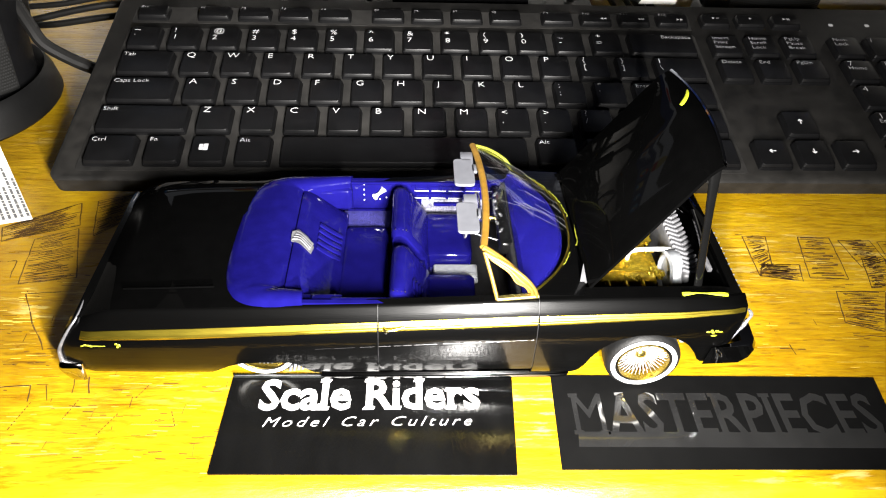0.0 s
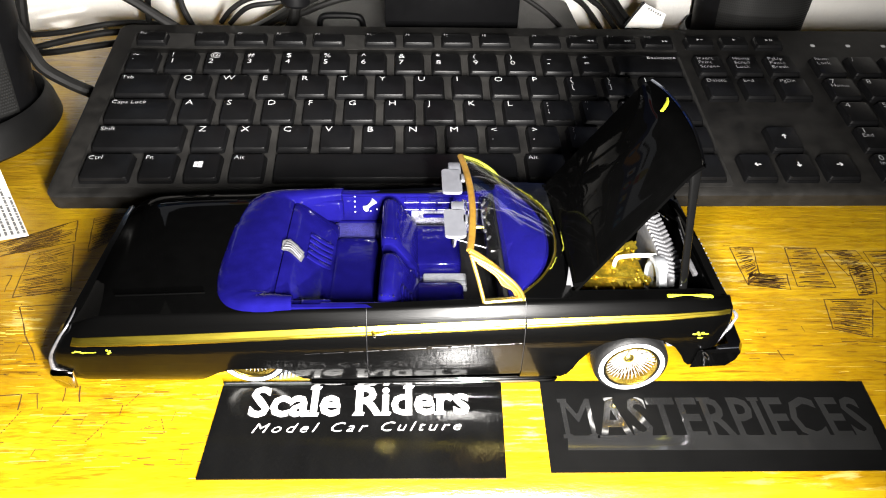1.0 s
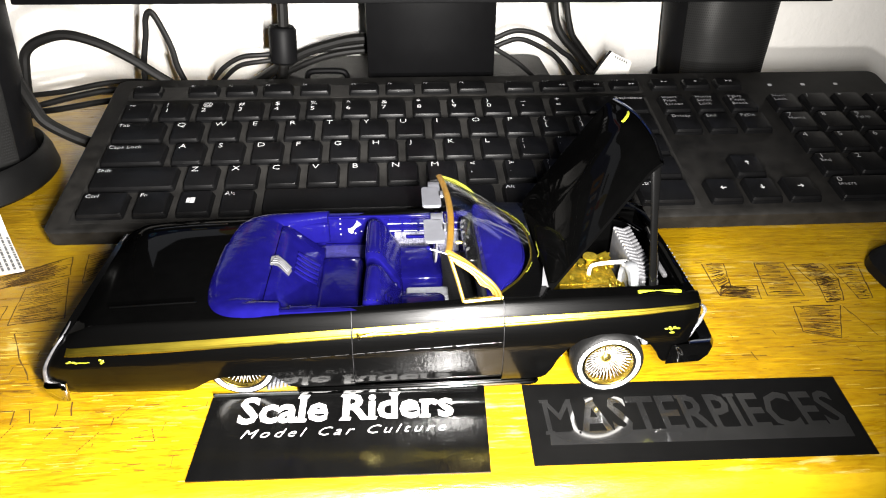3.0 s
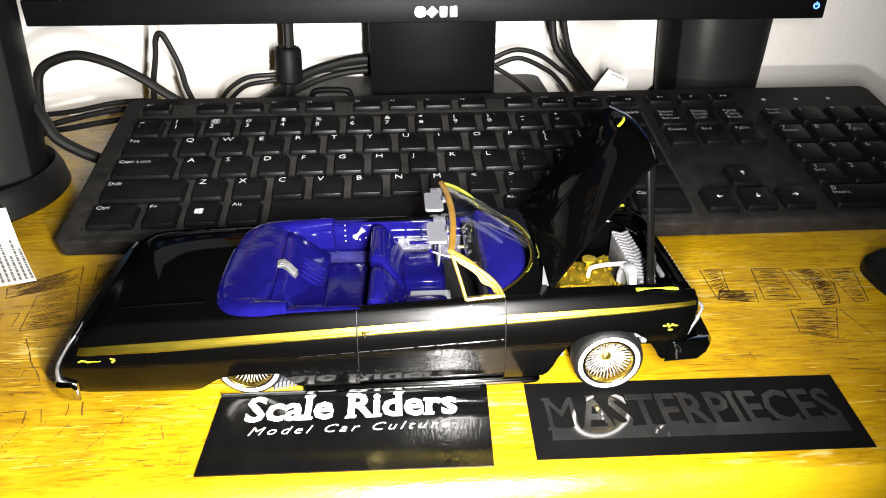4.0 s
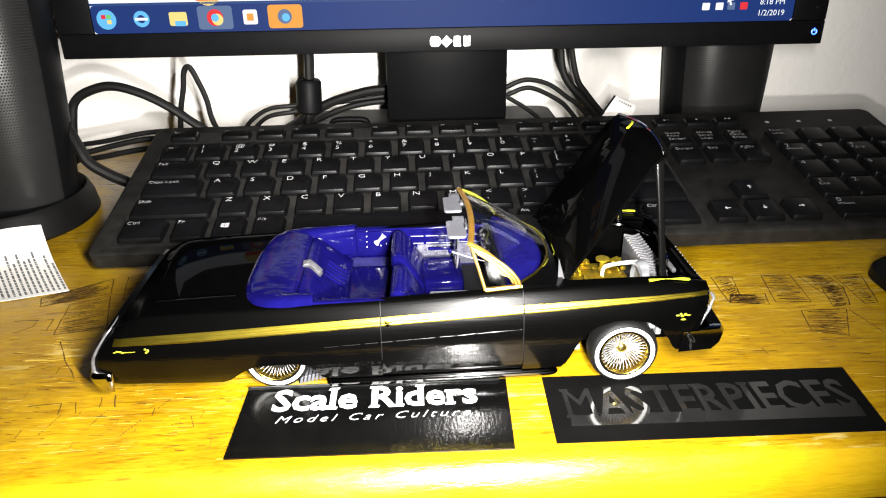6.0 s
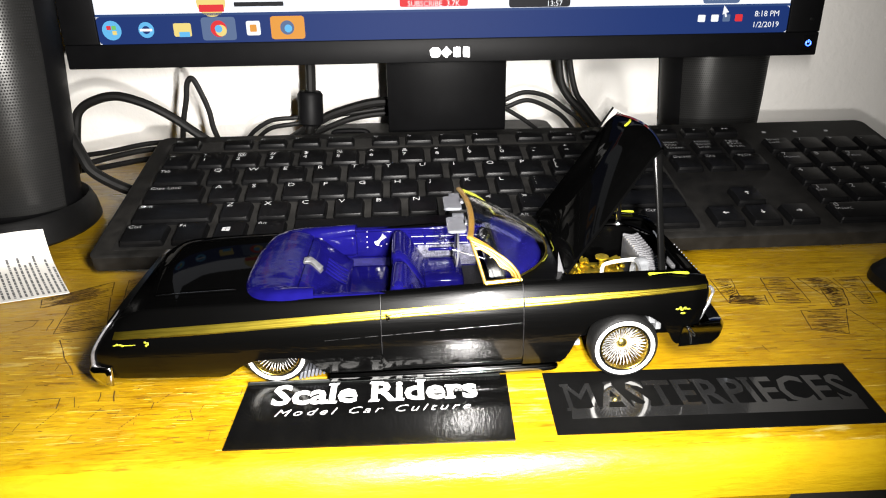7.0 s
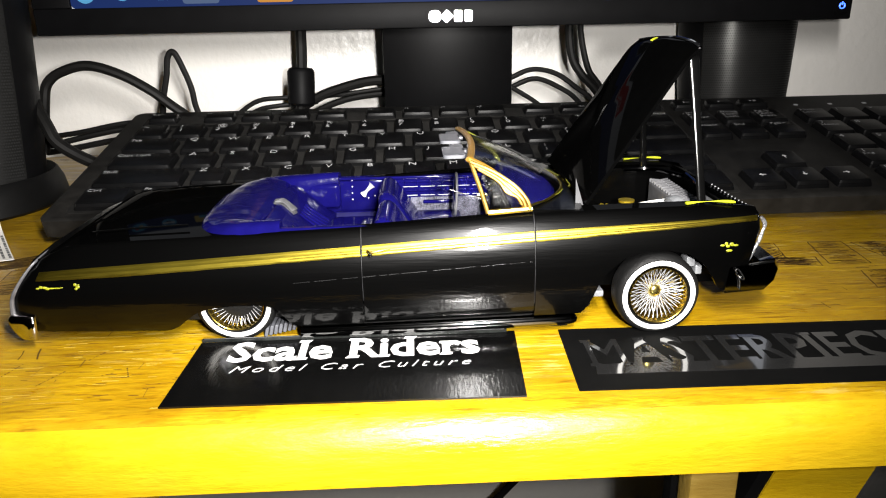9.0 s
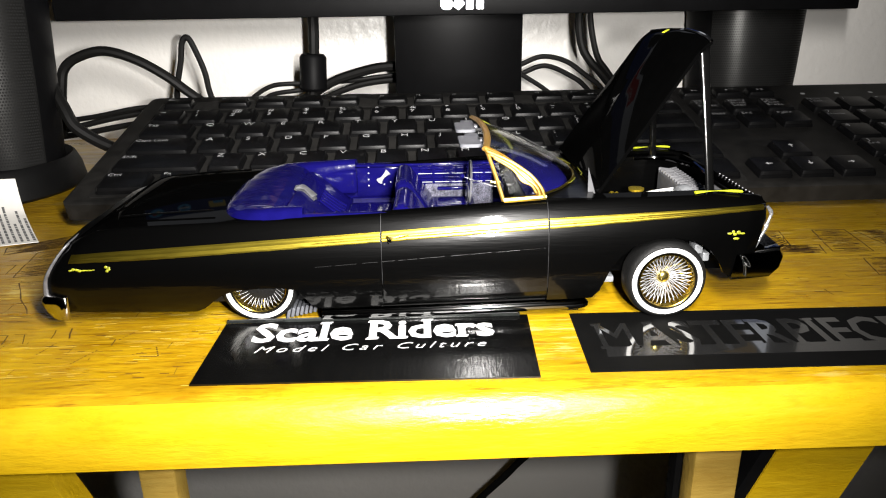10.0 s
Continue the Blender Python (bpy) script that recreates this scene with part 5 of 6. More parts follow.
front_out = [(66 + 18.5 * (k + 1) / arm_n, 33.0 - 0.6 * (k + 1) / arm_n) for k in range(arm_n)]
front_in = [(67.4 + 16.4 * (k + 1) / arm_n, 25.6 + 2.4 * (k + 1) / arm_n) for k in range(arm_n)]
outer = [(x, CY + y) for x, y in reversed(front_out)] + outer + [(x, CY - y) for x, y in near_out]
inner = [(x, CY + y) for x, y in reversed(front_in)] + inner + [(x, CY - y) for x, y in near_in]
rings = []
for (ox, oy), (ix, iy) in zip(outer, inner):
    base = ZT(ox) - 0.3
    ring = []
    for k in range(11):
        t = k / 10
        rise = 3.0 * math.sin(math.pi * min(1, 0.04 + t * 0.9)) ** 0.45
        wob = 0.18 * noise.noise(V((ox * 0.25 + t * 3, oy * 0.25, 2)))
        ring.append((ox + (ix - ox) * t, oy + (iy - oy) * t, base + (rise + wob if 0 < k < 10 else (0 if k == 0 else 1.0))))
    ring.append((ix, iy, base - 3.5)), ring.append((ox, oy, base - 1.0))
    rings.append(ring)
loft(bm, rings, True, True)
part("top_boot", bm, BLUE, car, "bright blue padded cover over the folded top", angle=60)
# rear seat: sloping back with tucked rolls in its middle, low cushion, blue ledge beside it
bm = bmesh.new()
PROF = ((66.6, 16), (66.6, 33.2), (67.4, 34.2), (69.0, 34.0), (71.5, 32.2), (75.5, 28.6), (79.5, 25.2), (82.6, 23.4), (84, 16))
loft(bm, [[(x, y, z - 1.6 * max(0.0, (abs(y - CY + 1) - 22) / 6) ** 2) for x, z in PROF] for y in np.linspace(CY - 28, CY + 26, 15)])
seat = part("rear_seat", bm, BLUE, car, "blue bench rear seat", angle=50)
for k in range(5):
    y = CY - 1.5 + k * 3.0
    bm = bmesh.new()
    tube(bm, [(74.2, y, 30.1), (76.2, y, 28.3), (79.3, y, 25.8), (81.8, y, 24.2)], lambda t: 0.9 + 0.3 * math.sin(math.pi * t), 10, 4, 0.45)
    part("seat_roll", bm, BLUE, seat)
bm = bmesh.new()
cushion(bm, round_rect(82.2, CY - 30, 98.4, CY + 18.5, 2.4), 15, 23.4)
part("seat_cushion", bm, BLUE, seat)
part("side_ledge", box((89.5, CY + 24.5, 19), (18, 10.5, 5), 0.8, 3), BLUE_CLOTH, seat, "blue flocked ledge")
part("side_arm", box((76.5, CY - 28.4, 28.0), (17, 5.5, 8.6), 1.2, 3), BLUE, seat)
part("side_arm", box((77.4, CY + 28.6, 28.4), (14, 4.4, 9.4), 1.6, 3), BLUE, seat)
part("ash_tray", box((80.5, CY - 29.6, 32.4), (9.5, 4.6, 2.4), 0.7, 3), BLUE, seat)
for x, y in ((76.2, -31.2), (82.6, -31.2), (84.6, -30), (76.4, -28), (83, -28)):
    bm = bmesh.new()
    bmesh.ops.create_icosphere(bm, subdivisions=1, radius=0.3, matrix=Matrix.Translation((x, CY + y, 33.8)))
    part("seat_button", bm, CHROME, seat)
# pointed silver trim, fanned over the seat's top edge
bm = bmesh.new()
FAN = ((66.4, -138.0), (66.2, -133.4), (68.4, -132.4), (71.4, -134.0), (73.6, -137.2), (73.0, -141.0), (69.8, -139.0))
loft(bm, [[(x, y, 34.1 + lift - 0.75 * max(0.0, x - 69)) for x, y in FAN] for lift in (0.0, 0.5)])
for k in range(4):
    tube(bm, [(66.8 + k * 0.4, -137.4 + k * 1.3, 34.6), (69.6, -137.6 + k * 1.1, 34.4), (72.6 + 0.3 * k, -139.8 + k * 0.9, 32.0)], 0.32, 6, 3)
part("rear_speaker_trim", bm, WORN_EDGE, seat, "silver ribbed trim in the rear seat")


def seat_back(y0, y1, lean):
    """One half of the front seat's back: flat behind, sloping in front, rounded at its top and ends."""
    prof = ((100.6, 16), (100.0, 24), (99.4, 32.6), (99.9, 34.3), (101.2, 35.3), (103.0, 35.3), (105.0, 34.0), (107.4, 30.6), (109.8, 27.0), (112.2, 23.6), (113.0, 20), (113.2, 16))
    bm = bmesh.new()
    rings = []
    for v in np.linspace(-1, 1, 19):
        k = math.sqrt(max(0.0, 1 - abs(v) ** 9))
        rings.append([(105 + (x - 105) * (0.9 + 0.1 * k) + lean * (v + 1) * (z - 16) / 19, (y0 + y1) / 2 + v * (y1 - y0) / 2, 16 + (z - 16) * (0.93 + 0.07 * k)) for x, z in prof])
    return loft(bm, rings)


bench = part("front_seat", seat_back(-163.6, -139.4, 0.35), BLUE, car, "blue split-back front seat", angle=50)
part("seat_back", seat_back(-134.2, -107.0, 0.0), BLUE, bench, angle=50)
part("seat_hinge", box((106.6, -136.8, 19.5), (9, 4.8, 7), 0.5), BLUE, bench)
for y0, y1 in ((-163.4, -140.2), (-131.0, -106.6)):
    bm = bmesh.new()
    cushion(bm, round_rect(110.4, y0, 128.2, y1, 2.6), 15, 22.4)
    part("seat_cushion", bm, BLUE, bench)
for k in range(4):
    bm = bmesh.new()
    tube(bm, [(107.4 + k * 0.9, -157.6, 31.4 - 1.3 * k), (107.2 + k * 0.9, -155.2, 31.7 - 1.3 * k), (107.4 + k * 0.9, -152.4, 31.3 - 1.3 * k)], lambda t: 0.16 + 0.4 * math.sin(math.pi * t), 8, 4)
    part("seat_tuck", bm, BLUE, bench)
for y in (-132.4, -162.0):
    for k in range(4):
        bm = bmesh.new()
        bmesh.ops.create_icosphere(bm, subdivisions=1, radius=0.34, matrix=Matrix.Translation((101.0 + 1.2 * k, y, 35.0 - 0.15 * k)))
        part("seat_button", bm, CHROME, bench)
# low silver console between the seats, kick panel
bm = bmesh.new()
rbox(bm, (122.0, -135.6, 16.6), (15.6, 8.4, 3.6), 0.7, 3), rbox(bm, (122.0, -137.4, 18.2), (15.2, 2.4, 1.6), 0.5, 2)
part("console", bm, SILVER, car, "silver painted console")
part("kick_panel", box((133, CY - 27, 20), (5, 6, 6), 0.7), FLOCK, car, "sparkling flocked kick panel")
# dash: blue pad under the windscreen, face, wheel
bm = bmesh.new()
rings = []
for i in range(25):
    f = -1 + i / 12
    xf = 156.6 - 13.2 * abs(f) ** 2.4
    y = CY + 1 + f * 31.0
    rings.append([(141.0, y, 33.0), (140.6, y, 36.0), (141.8, y, 37.2), ((141.8 + xf) / 2, y, 38.4 - 0.6 * abs(f)), (xf - 1, y, 37.9), (xf, y, 37.0), (xf, y, 33.0)])
loft(bm, rings)
dash = part("dashboard", bm, BLUE, car, "glossy blue dash pad")
bm = bmesh.new()
rbox(bm, (139.8, CY, 31), (1.6, 58, 9), 0.4)
part("dash_face", bm, TYRE, dash)
bm = bmesh.new()
rbox(bm, (138.0, CY + 10, 33.2), (4.6, 32, 5.4), 1.2, 3)
part("instrument_hood", bm, ROD_PAINT, dash, "gloss black instrument hood")
rng = random.Random(12)
for k in range(6):
    bm = bmesh.new()
    rbox(bm, (136.4 + rng.uniform(-0.6, 1.6), CY + 1 + k * 4.1, 35.6), (rng.uniform(0.7, 1.6), rng.uniform(1.4, 3.0), 0.9), 0.3, 1, Matrix.Rotation(rng.uniform(-0.6, 0.6), 3, "Z"))
    part("instrument_bezel", bm, DULL_METAL, dash, "worn silver bezel")
# added black sheet over the blue floor paints the footwell's shade
part("footwell_shade", box((134.2, CY, 16.4), (12.4, 58, 0.7), 0.2), TYRE, car, "black sheet standing in for shade in the front footwell")
wm = Matrix.Translation((125.8, -120.2, 31)) @ Matrix.Rotation(radians(-87), 4, "Y")
bm = bmesh.new()
tube(bm, [wm @ V((7.4 * math.cos(a), 7.4 * math.sin(a), 0)) for a in np.linspace(0, 2 * math.pi, 29)], 0.42, 8, 0)
sw = part("steering_wheel", bm, RIB, car, "thin silver steering wheel")
bm = bmesh.new()
for a in (0.3, 2.4, 4.5):
    tube(bm, [wm @ V((0, 0, 0.4)), wm @ V((7.2 * math.cos(a), 7.2 * math.sin(a), 0))], 0.4, 6, 0)
part("spokes", bm, CHROME, sw)
bm = bmesh.new()
tube(bm, [wm @ V((0, 0, -7.6)), wm @ V((0, 0, -15))], 0.75, 8, 0)
part("steering_column", bm, GOLD_CHROME, sw, "gold steering column")

bm = bmesh.new()
tube(bm, [(122.6, -133.1, 36.2), (130.8, -134, 33.6), (139, -135, 31.4)], 0.14, 6, 2)
lever = part("shift_lever", bm, CHROME, car, "thin chrome shift lever")
bm = bmesh.new()
bmesh.ops.create_icosphere(bm, subdivisions=2, radius=0.9, matrix=Matrix.Translation((122.4, -133.1, 36.4)))
part("knob", bm, BLUE, lever, "small blue knob")

# windscreen: base line, top bar, pillars, vent windows, glass, sun visors
WB = [(143.2 + 15.6 * (1 - abs(f) ** 2.4), CY + 1.0 + f * 32.6, 38.3 + 0.5 * (1 - f * f)) for f in np.linspace(-1, 1, 25)]
WT = [(127.8 + 2.2 * (1 - f * f), CY + 2.0 + f * 27.6, 51.4 + 0.9 * (1 - f * f)) for f in np.linspace(-1, 1, 25)]
bm = bmesh.new()
rows = []
for (bx, by, bz), f in zip(WB, np.linspace(-1, 1, 25)):
    g = (by - CY) / (HW(155) - 5.6)
    rows.append([V((bx - 0.5, by, bz - 0.5)).lerp(V((160.4, by, top_z(160, g) - 0.05)), k / 4) for k in range(5)])
loft(bm, [r + [p + V((0, 0, -1.0)) for p in reversed(r)] for r in rows], True, True)
part("cowl", bm, BLACK_PAINT, car, "glossy black cowl")
ws = thing("windscreen", (143, CY, 38), "", "")
ws.parent = car
ws.matrix_parent_inverse = Matrix.Translation(-car.location)
bm = bmesh.new()
tube(bm, WT, 1.15, 8, 0, 0.7)
part("header_bar", bm, GOLD_BROWN, ws, "brownish gold top bar")
bm = bmesh.new()
tube(bm, [(x + 0.25 * noise.noise(V((x, y, 1))), y, z + 0.3 * noise.noise(V((x * 0.4, y * 0.4, 5)))) for x, y, z in WB], 0.38, 8, 2)
part("base_trim", bm, GOLD, ws, "thin gold trim at the windscreen's foot")
rng = random.Random(8)
for f0, f1, out in ((0.62, 0.88, 0.7), (0.36, 0.58, 0.8), (0.12, 0.33, 1.0), (-0.34, 0.02, 2.6), (-0.62, -0.44, 0.9)):
    bm = bmesh.new()
    pts = []
    for f in np.linspace(f0, f1, 6):
        x, y, z = (float(np.interp(f, np.linspace(-1, 1, 25), [p[q] for p in WB])) for q in range(3))
        pts.append((x + out + rng.uniform(-0.25, 0.25), y, z + 0.15))
    tube(bm, pts, lambda t: 0.09 + 0.16 * abs(math.sin(11 * t + 0.6)), 6, 4, 0.5)
    part("paint_dab", bm, DAB, ws, "ragged yellow-green paint line on the cowl")
for s, k in ((-1, 0), (1, -1)):
    b, t = V(WB[k]), V(WT[k])
    foot = V((132.4, CY + s * 33.4, 37.4))
    bm = bmesh.new()
    tube(bm, [t, t.lerp(b, 0.3) + V((1.6, s * 0.9, 0.8)), t.lerp(b, 0.7) + V((1.8, s * 0.9, 0.8)), b + V((0.4, 0, 0))], 1.0 if s < 0 else 0.5, 8, 5)
    # the far pillar's dimness is put into its colour: dark olive for gold
    part("pillar", bm, GOLD_BROWN if s < 0 else DAB, ws, "windscreen pillar, brownish gold near, dimmed olive far")
    # vent window: a flat double-edged band round a scratched pane
    apex, toe = t + V((0.2, s * 1.4, -0.4)), b + V((1.2, s * 0.9, -0.2))
    mid = [apex.lerp(toe, 0.3) + V((1.5, s * 0.5, 1.3)), apex.lerp(toe, 0.62) + V((2.0, s * 0.7, 1.7)), apex.lerp(toe, 0.86) + V((1.3, s * 0.4, 1.1))]
    outer_ring = [apex, foot + V((-0.4, s * 0.2, 0)), foot + V((5, s * 0.15, 0.1)), toe, mid[2], mid[1], mid[0]]
    heart = sum(outer_ring, V()) / 7
    if s > 0:
        continue
    front = [apex, mid[0], mid[1], mid[2], toe]
    for off, r in ((0.0, 0.62), (1.5, 0.52), (2.9, 0.42)):
        bm = bmesh.new()
        pts = [p + (heart - p).normalized() * off + V((0, s * 0.4, 0)) for p in front]
        tube(bm, pts, r, 8, 5)
        part("vent_window_frame", bm, VENT_GOLD, ws, "gold vent window frame")
    bm = bmesh.new()
    loft(bm, [[p, p + V((0, s * 0.35, 0)), p + (heart - p).normalized() * 3.0 + V((0, s * 0.35, 0)), p + (heart - p).normalized() * 3.0] for p in front])
    part("vent_band", bm, GOLD_BROWN, ws, "brown gold band of the vent window")
    bm = bmesh.new()
    tube(bm, [apex, apex.lerp(foot, 0.5) + V((0.15, s * 0.2, 0)), foot], 0.62, 8, 3)
    part("vent_post", bm, VENT_GOLD, ws, "thin gold rear post of the vent window")
    bm = bmesh.new()
    tube(bm, [foot + V((0, 0, 0.3)), toe + V((0.6, 0, 0.1))], 0.9, 8, 0)
    part("vent_sill", bm, GOLD_CHROME, ws, "bright gold sill under the vent window")
    bm = bmesh.new()
    loft(bm, [[p.lerp(heart, 0.4) for p in outer_ring], [p.lerp(heart, 0.4) + V((0, -s * 0.3, 0)) for p in outer_ring]])
    o = part("vent_pane", bm, THIN_CLEAR, ws, "thin clear vent pane")
    o.visible_shadow = False
bm = bmesh.new()
rows = [[V(t).lerp(V(b), k / 8) + V((1.2 * math.sin(math.pi * k / 8), 0, 1.0 * math.sin(math.pi * k / 8))) for k in range(9)] for t, b in zip(WT, WB)]
loft(bm, [r + [p + V((-0.4, 0, -0.3)) for p in reversed(r)] for r in rows], True, True)
o = part("windscreen_pane", bm, CLEAR, ws, "clear plastic windscreen")
o.visible_shadow = False
bm = bmesh.new()
rng = random.Random(21)
for k in range(14):
    i, a = rng.randint(9, 22), rng.uniform(0.08, 0.6)
    pts = []
    for q in range(5):
        w = min(0.98, a + (0.05 + 0.07 * (k % 3)) * q)
        pts.append(V(WT[i]).lerp(V(WB[i]), w) + V((1.4 * math.sin(math.pi * w), rng.uniform(-0.3, 1.6), 1.25 * math.sin(math.pi * w))))
    tube(bm, pts, rng.uniform(0.03, 0.08), 4, 0)
tagged(part("glass_scratches", bm, HAZE, ws, "pale scuffs on the windscreen"), kind="stuff")
for y0, y1 in ((-152.6, -133.8), (-128.2, -109.2)):
    bm = bmesh.new()
    slab(bm, round_rect(120.6, y0, 127.4, y1 - 4.4, 1.4, 4), 50.2, 51.2)
    rbox(bm, (125.3, y1 - 2.4, 50.7), (4.4, 5.4, 1.0), 0.4), rbox(bm, (127.6, (y0 + y1) / 2, 50.7), (2.0, 4.4, 1.0), 0.3)
    part("sun_visor", bm, GREY_PLASTIC, ws, "grey sun visor")
bm = bmesh.new()
tube(bm, [(127.5, -131, 50), (127.0, -131.4, 47.6)], 0.5, 6, 0)
rbox(bm, (128.6, -131.6, 46.6), (0.8, 7.6, 2.6), 0.4)
part("rear_mirror", bm, CHROME, ws, "narrow bright mirror")

# ---- cards, label, mouse, doodles ----
def card(name, pts, label):
    c = thing(name, (sum(p[0] for p in pts) / 4, sum(p[1] for p in pts) / 4, 0), label, "card")
    return c


sticker = card("business_card", [(47.2, -204.0), (138.6, -204.5), (140.4, -167.6), (48.2, -167.4)], "glossy black printed card with white lettering, under the model car")
bm = bmesh.new()
slab(bm, [(47.2, -203.6), (138.5, -204.6), (140.4, -167.4), (47.8, -168.4)], 0.05, 0.55)
part("card_sheet", bm, CARD, sticker)
part("edge_strip", box((93.0, -168.0, 1.1), (90.0, 0.9, 1.1), 0.2), CLEAR_STRIP, sticker, "dull grey edge strip")
part("edge_line", box((93.0, -168.3, 1.72), (88.6, 0.3, 0.14), 0.05), WORN_EDGE, sticker, "thin bright edge line")
CM = Matrix.Translation((0, 0, 0.56)) @ Matrix.Rotation(radians(0.3), 4, "Z")
letters(sticker, lettering("title", "Scale Riders", 16.6, CM @ Matrix.Translation((56.8, -181.2, 0)), CARD_WHITE, sticker, 0.02, "LEFT", 0.88, "bold white title", bold=0.46), 0.0007, 0.0013, 0.00025)
lettering("subtitle", "Model Car Culture", 5.2, CM @ Matrix.Translation((58.8, -187.8, 0)), CARD_WHITE, sticker, 0.02, "LEFT", 1.19, "thin white script line", shear=0.4, space=1.36, bold=-0.06)
plaque = card("sticker", [(152, -203), (261, -203.4), (265.4, -168.6), (153.6, -167.2)], "matt black sticker with raised glossy black lettering")
bm = bmesh.new()
slab(bm, [(152.1, -202.8), (261.2, -203.6), (265.4, -168.4), (153.6, -167.2)], 0.05, 0.35)
part("sticker_sheet", bm, STICKER, plaque)
PM = Matrix.Translation((0, 0, 0.36)) @ Matrix.Rotation(radians(-0.5), 4, "Z")
for words, x, bold in (("M", 159.4, 0.0), ("ASTERPIECES", 171.75, 0.42)):
    letters(plaque, lettering("title", words, 23.0, PM @ Matrix.Translation((x, -189.2, 0)), STICKER_GLOSS, plaque, 0.03, "LEFT", 0.672, "raised glossy black letters", bold=bold), 0.0009, 0.0015)
bm = bmesh.new()
slab(bm, [(158.6, -195.0), (257.6, -196.2), (258.4, -190.6), (159.4, -189.6)], 0.35, 0.40)
part("gloss_bar", bm, STICKER_GLOSS, plaque)

# care label, bent up at its far end
label = thing("care_label", (-70, -75, 0), "white cloth care label with grey print curling off the desk", "label")
LA, LB = V((-71, -92.6, 0.6)), V((-50.2, -86.0, 0.6))
LDIR = V((-26.3, 38.5, 0)).normalized()


def label_at(u, v):
    """u across the hem (0 to 1), v millimetres up the label."""
    c = max(0.0, v - 33)
    p = LA.lerp(LB, u) + LDIR * (v - 0.016 * c * c)
    return p + V((0, 0, 0.003 * v * v * (v < 33) + 3.3 * (v >= 33) + 0.033 * c * c + 0.2 * c + 0.5 * math.sin(u * 3.1) * v / 60))


bm = bmesh.new()
rows = [[label_at(u, v) for u in np.linspace(-0.9, 1, 16)] for v in np.linspace(0, 51, 24)]
loft(bm, [r + [p + V((0, 0, -0.25)) for p in reversed(r)] for r in rows], True, True)
part("cloth", bm, PAPER, label)
bm = bmesh.new()
for i in range(16):
    u = 0.93 - i * 0.105
    v, end = 2.4, (30, 36, 24, 38, 36, 33, 39, 34, 37, 28)[i % 10]
    while v < end:
        w = random.uniform(1.0, 4.2)
        pts = [label_at(u + du, v + dv) + V((0, 0, 0.08)) for dv in np.linspace(0, w, 4) for du in (0, 0.046)]
        vs = [bm.verts.new(p) for p in pts]
        for k in range(3):
            bm.faces.new((vs[2 * k], vs[2 * k + 1], vs[2 * k + 3], vs[2 * k + 2]))
        v += w + 0.5
tagged(part("print", bm, PRINT, label, "lines of small grey print"), kind="stuff")
tag = thing("cable_tag", (245, 72, 33), "small white printed cable tag", "label")
bm = bmesh.new()
loft(bm, [[(234, 72, 33), (255.3, 72, 33), (256.6, 72, 41.2), (242.6, 72, 47.6)], [(234, 72.3, 33), (255.3, 72.3, 33), (256.6, 72.3, 41.2), (242.6, 72.3, 47.6)]])
part("sheet", bm, PAPER, tag)
bm = bmesh.new()
for k in range(6):
    a = V((245.6 + k * 1.5, 71.8, 45.2 - k * 0.72))
    loft(bm, [[a, a + V((0.9, 0, -0.4)), a + V((0.5, 0, -1.5)), a + V((-0.4, 0, -1.1))], [p + V((0, 0.15, 0)) for p in (a, a + V((0.9, 0, -0.4)), a + V((0.5, 0, -1.5)), a + V((-0.4, 0, -1.1)))]])
tagged(part("print", bm, PRINT, tag), kind="stuff")
bm = bmesh.new()
tube(bm, [(233.2, 71.6, 34.5), (242.4, 71.6, 48.2)], 0.7, 6, 0)
part("clip", bm, PLASTIC, tag, "black clip along the tag's edge")
mouse = thing("computer_mouse", (346, -113, 0), "black computer mouse at the edge of the desk", "mouse")
bm = bmesh.new()
rings = []
for z, k in ((0, 0.92), (2, 1.0), (6, 0.98), (9, 0.88), (11.5, 0.68), (13.4, 0.4), (14, 0.1)):
    rings.append([(346 + 31 * k * math.copysign(abs(math.cos(a)) ** 0.7, math.cos(a)), -113 + 24 * k * math.copysign(abs(math.sin(a)) ** 0.7, math.sin(a)), z) for a in (2 * math.pi * i / 32 for i in range(32))])
loft(bm, rings)
part("shell", bm, SATIN, mouse)


def stroke(bm, a, b, w=0.35, z=0.03):
    a, b = V((*a, z)), V((*b, z))
    d = (b - a)
    if d.length < 0.05:
        return
    n = V((-d.y, d.x, 0)).normalized() * w / 2
    bm.faces.new([bm.verts.new(p) for p in (a - n, b - n, b + n, a + n)])


def wavy(bm, a, b, w=0.35, wob=0.3, z=0.03):
    a, b = V(a), V(b)
    n = max(2, int((b - a).length / 3))
    pts = [a.lerp(b, i / n) + V((random.uniform(-wob, wob), random.uniform(-wob, wob))) for i in range(n + 1)]
    for p, q in zip(pts, pts[1:]):
        stroke(bm, p, q, w * random.uniform(0.6, 1.3), z)


def hatched(bm, quad, lines, w=0.38):
    """A block of pen hatching inside a quadrilateral, with its outline."""
    q = [V(p) for p in quad]
    for i in range(4):
        wavy(bm, q[i], q[(i + 1) % 4], w * 1.2, 0.15)
    for i in range(lines):
        t = (i + random.uniform(0.2, 0.8)) / lines
        a, b = q[0].lerp(q[3], t), q[1].lerp(q[2], t)
        s, e = random.uniform(0, 0.35), random.uniform(0.65, 1)
        wavy(bm, a.lerp(b, s), a.lerp(b, e), w, 0.25)
        if random.random() < 0.5:
            s = random.uniform(0, 0.7)
            wavy(bm, a.lerp(b, s), a.lerp(b, s + 0.3) + V((0, 0.6)), w * 1.2, 0.25)


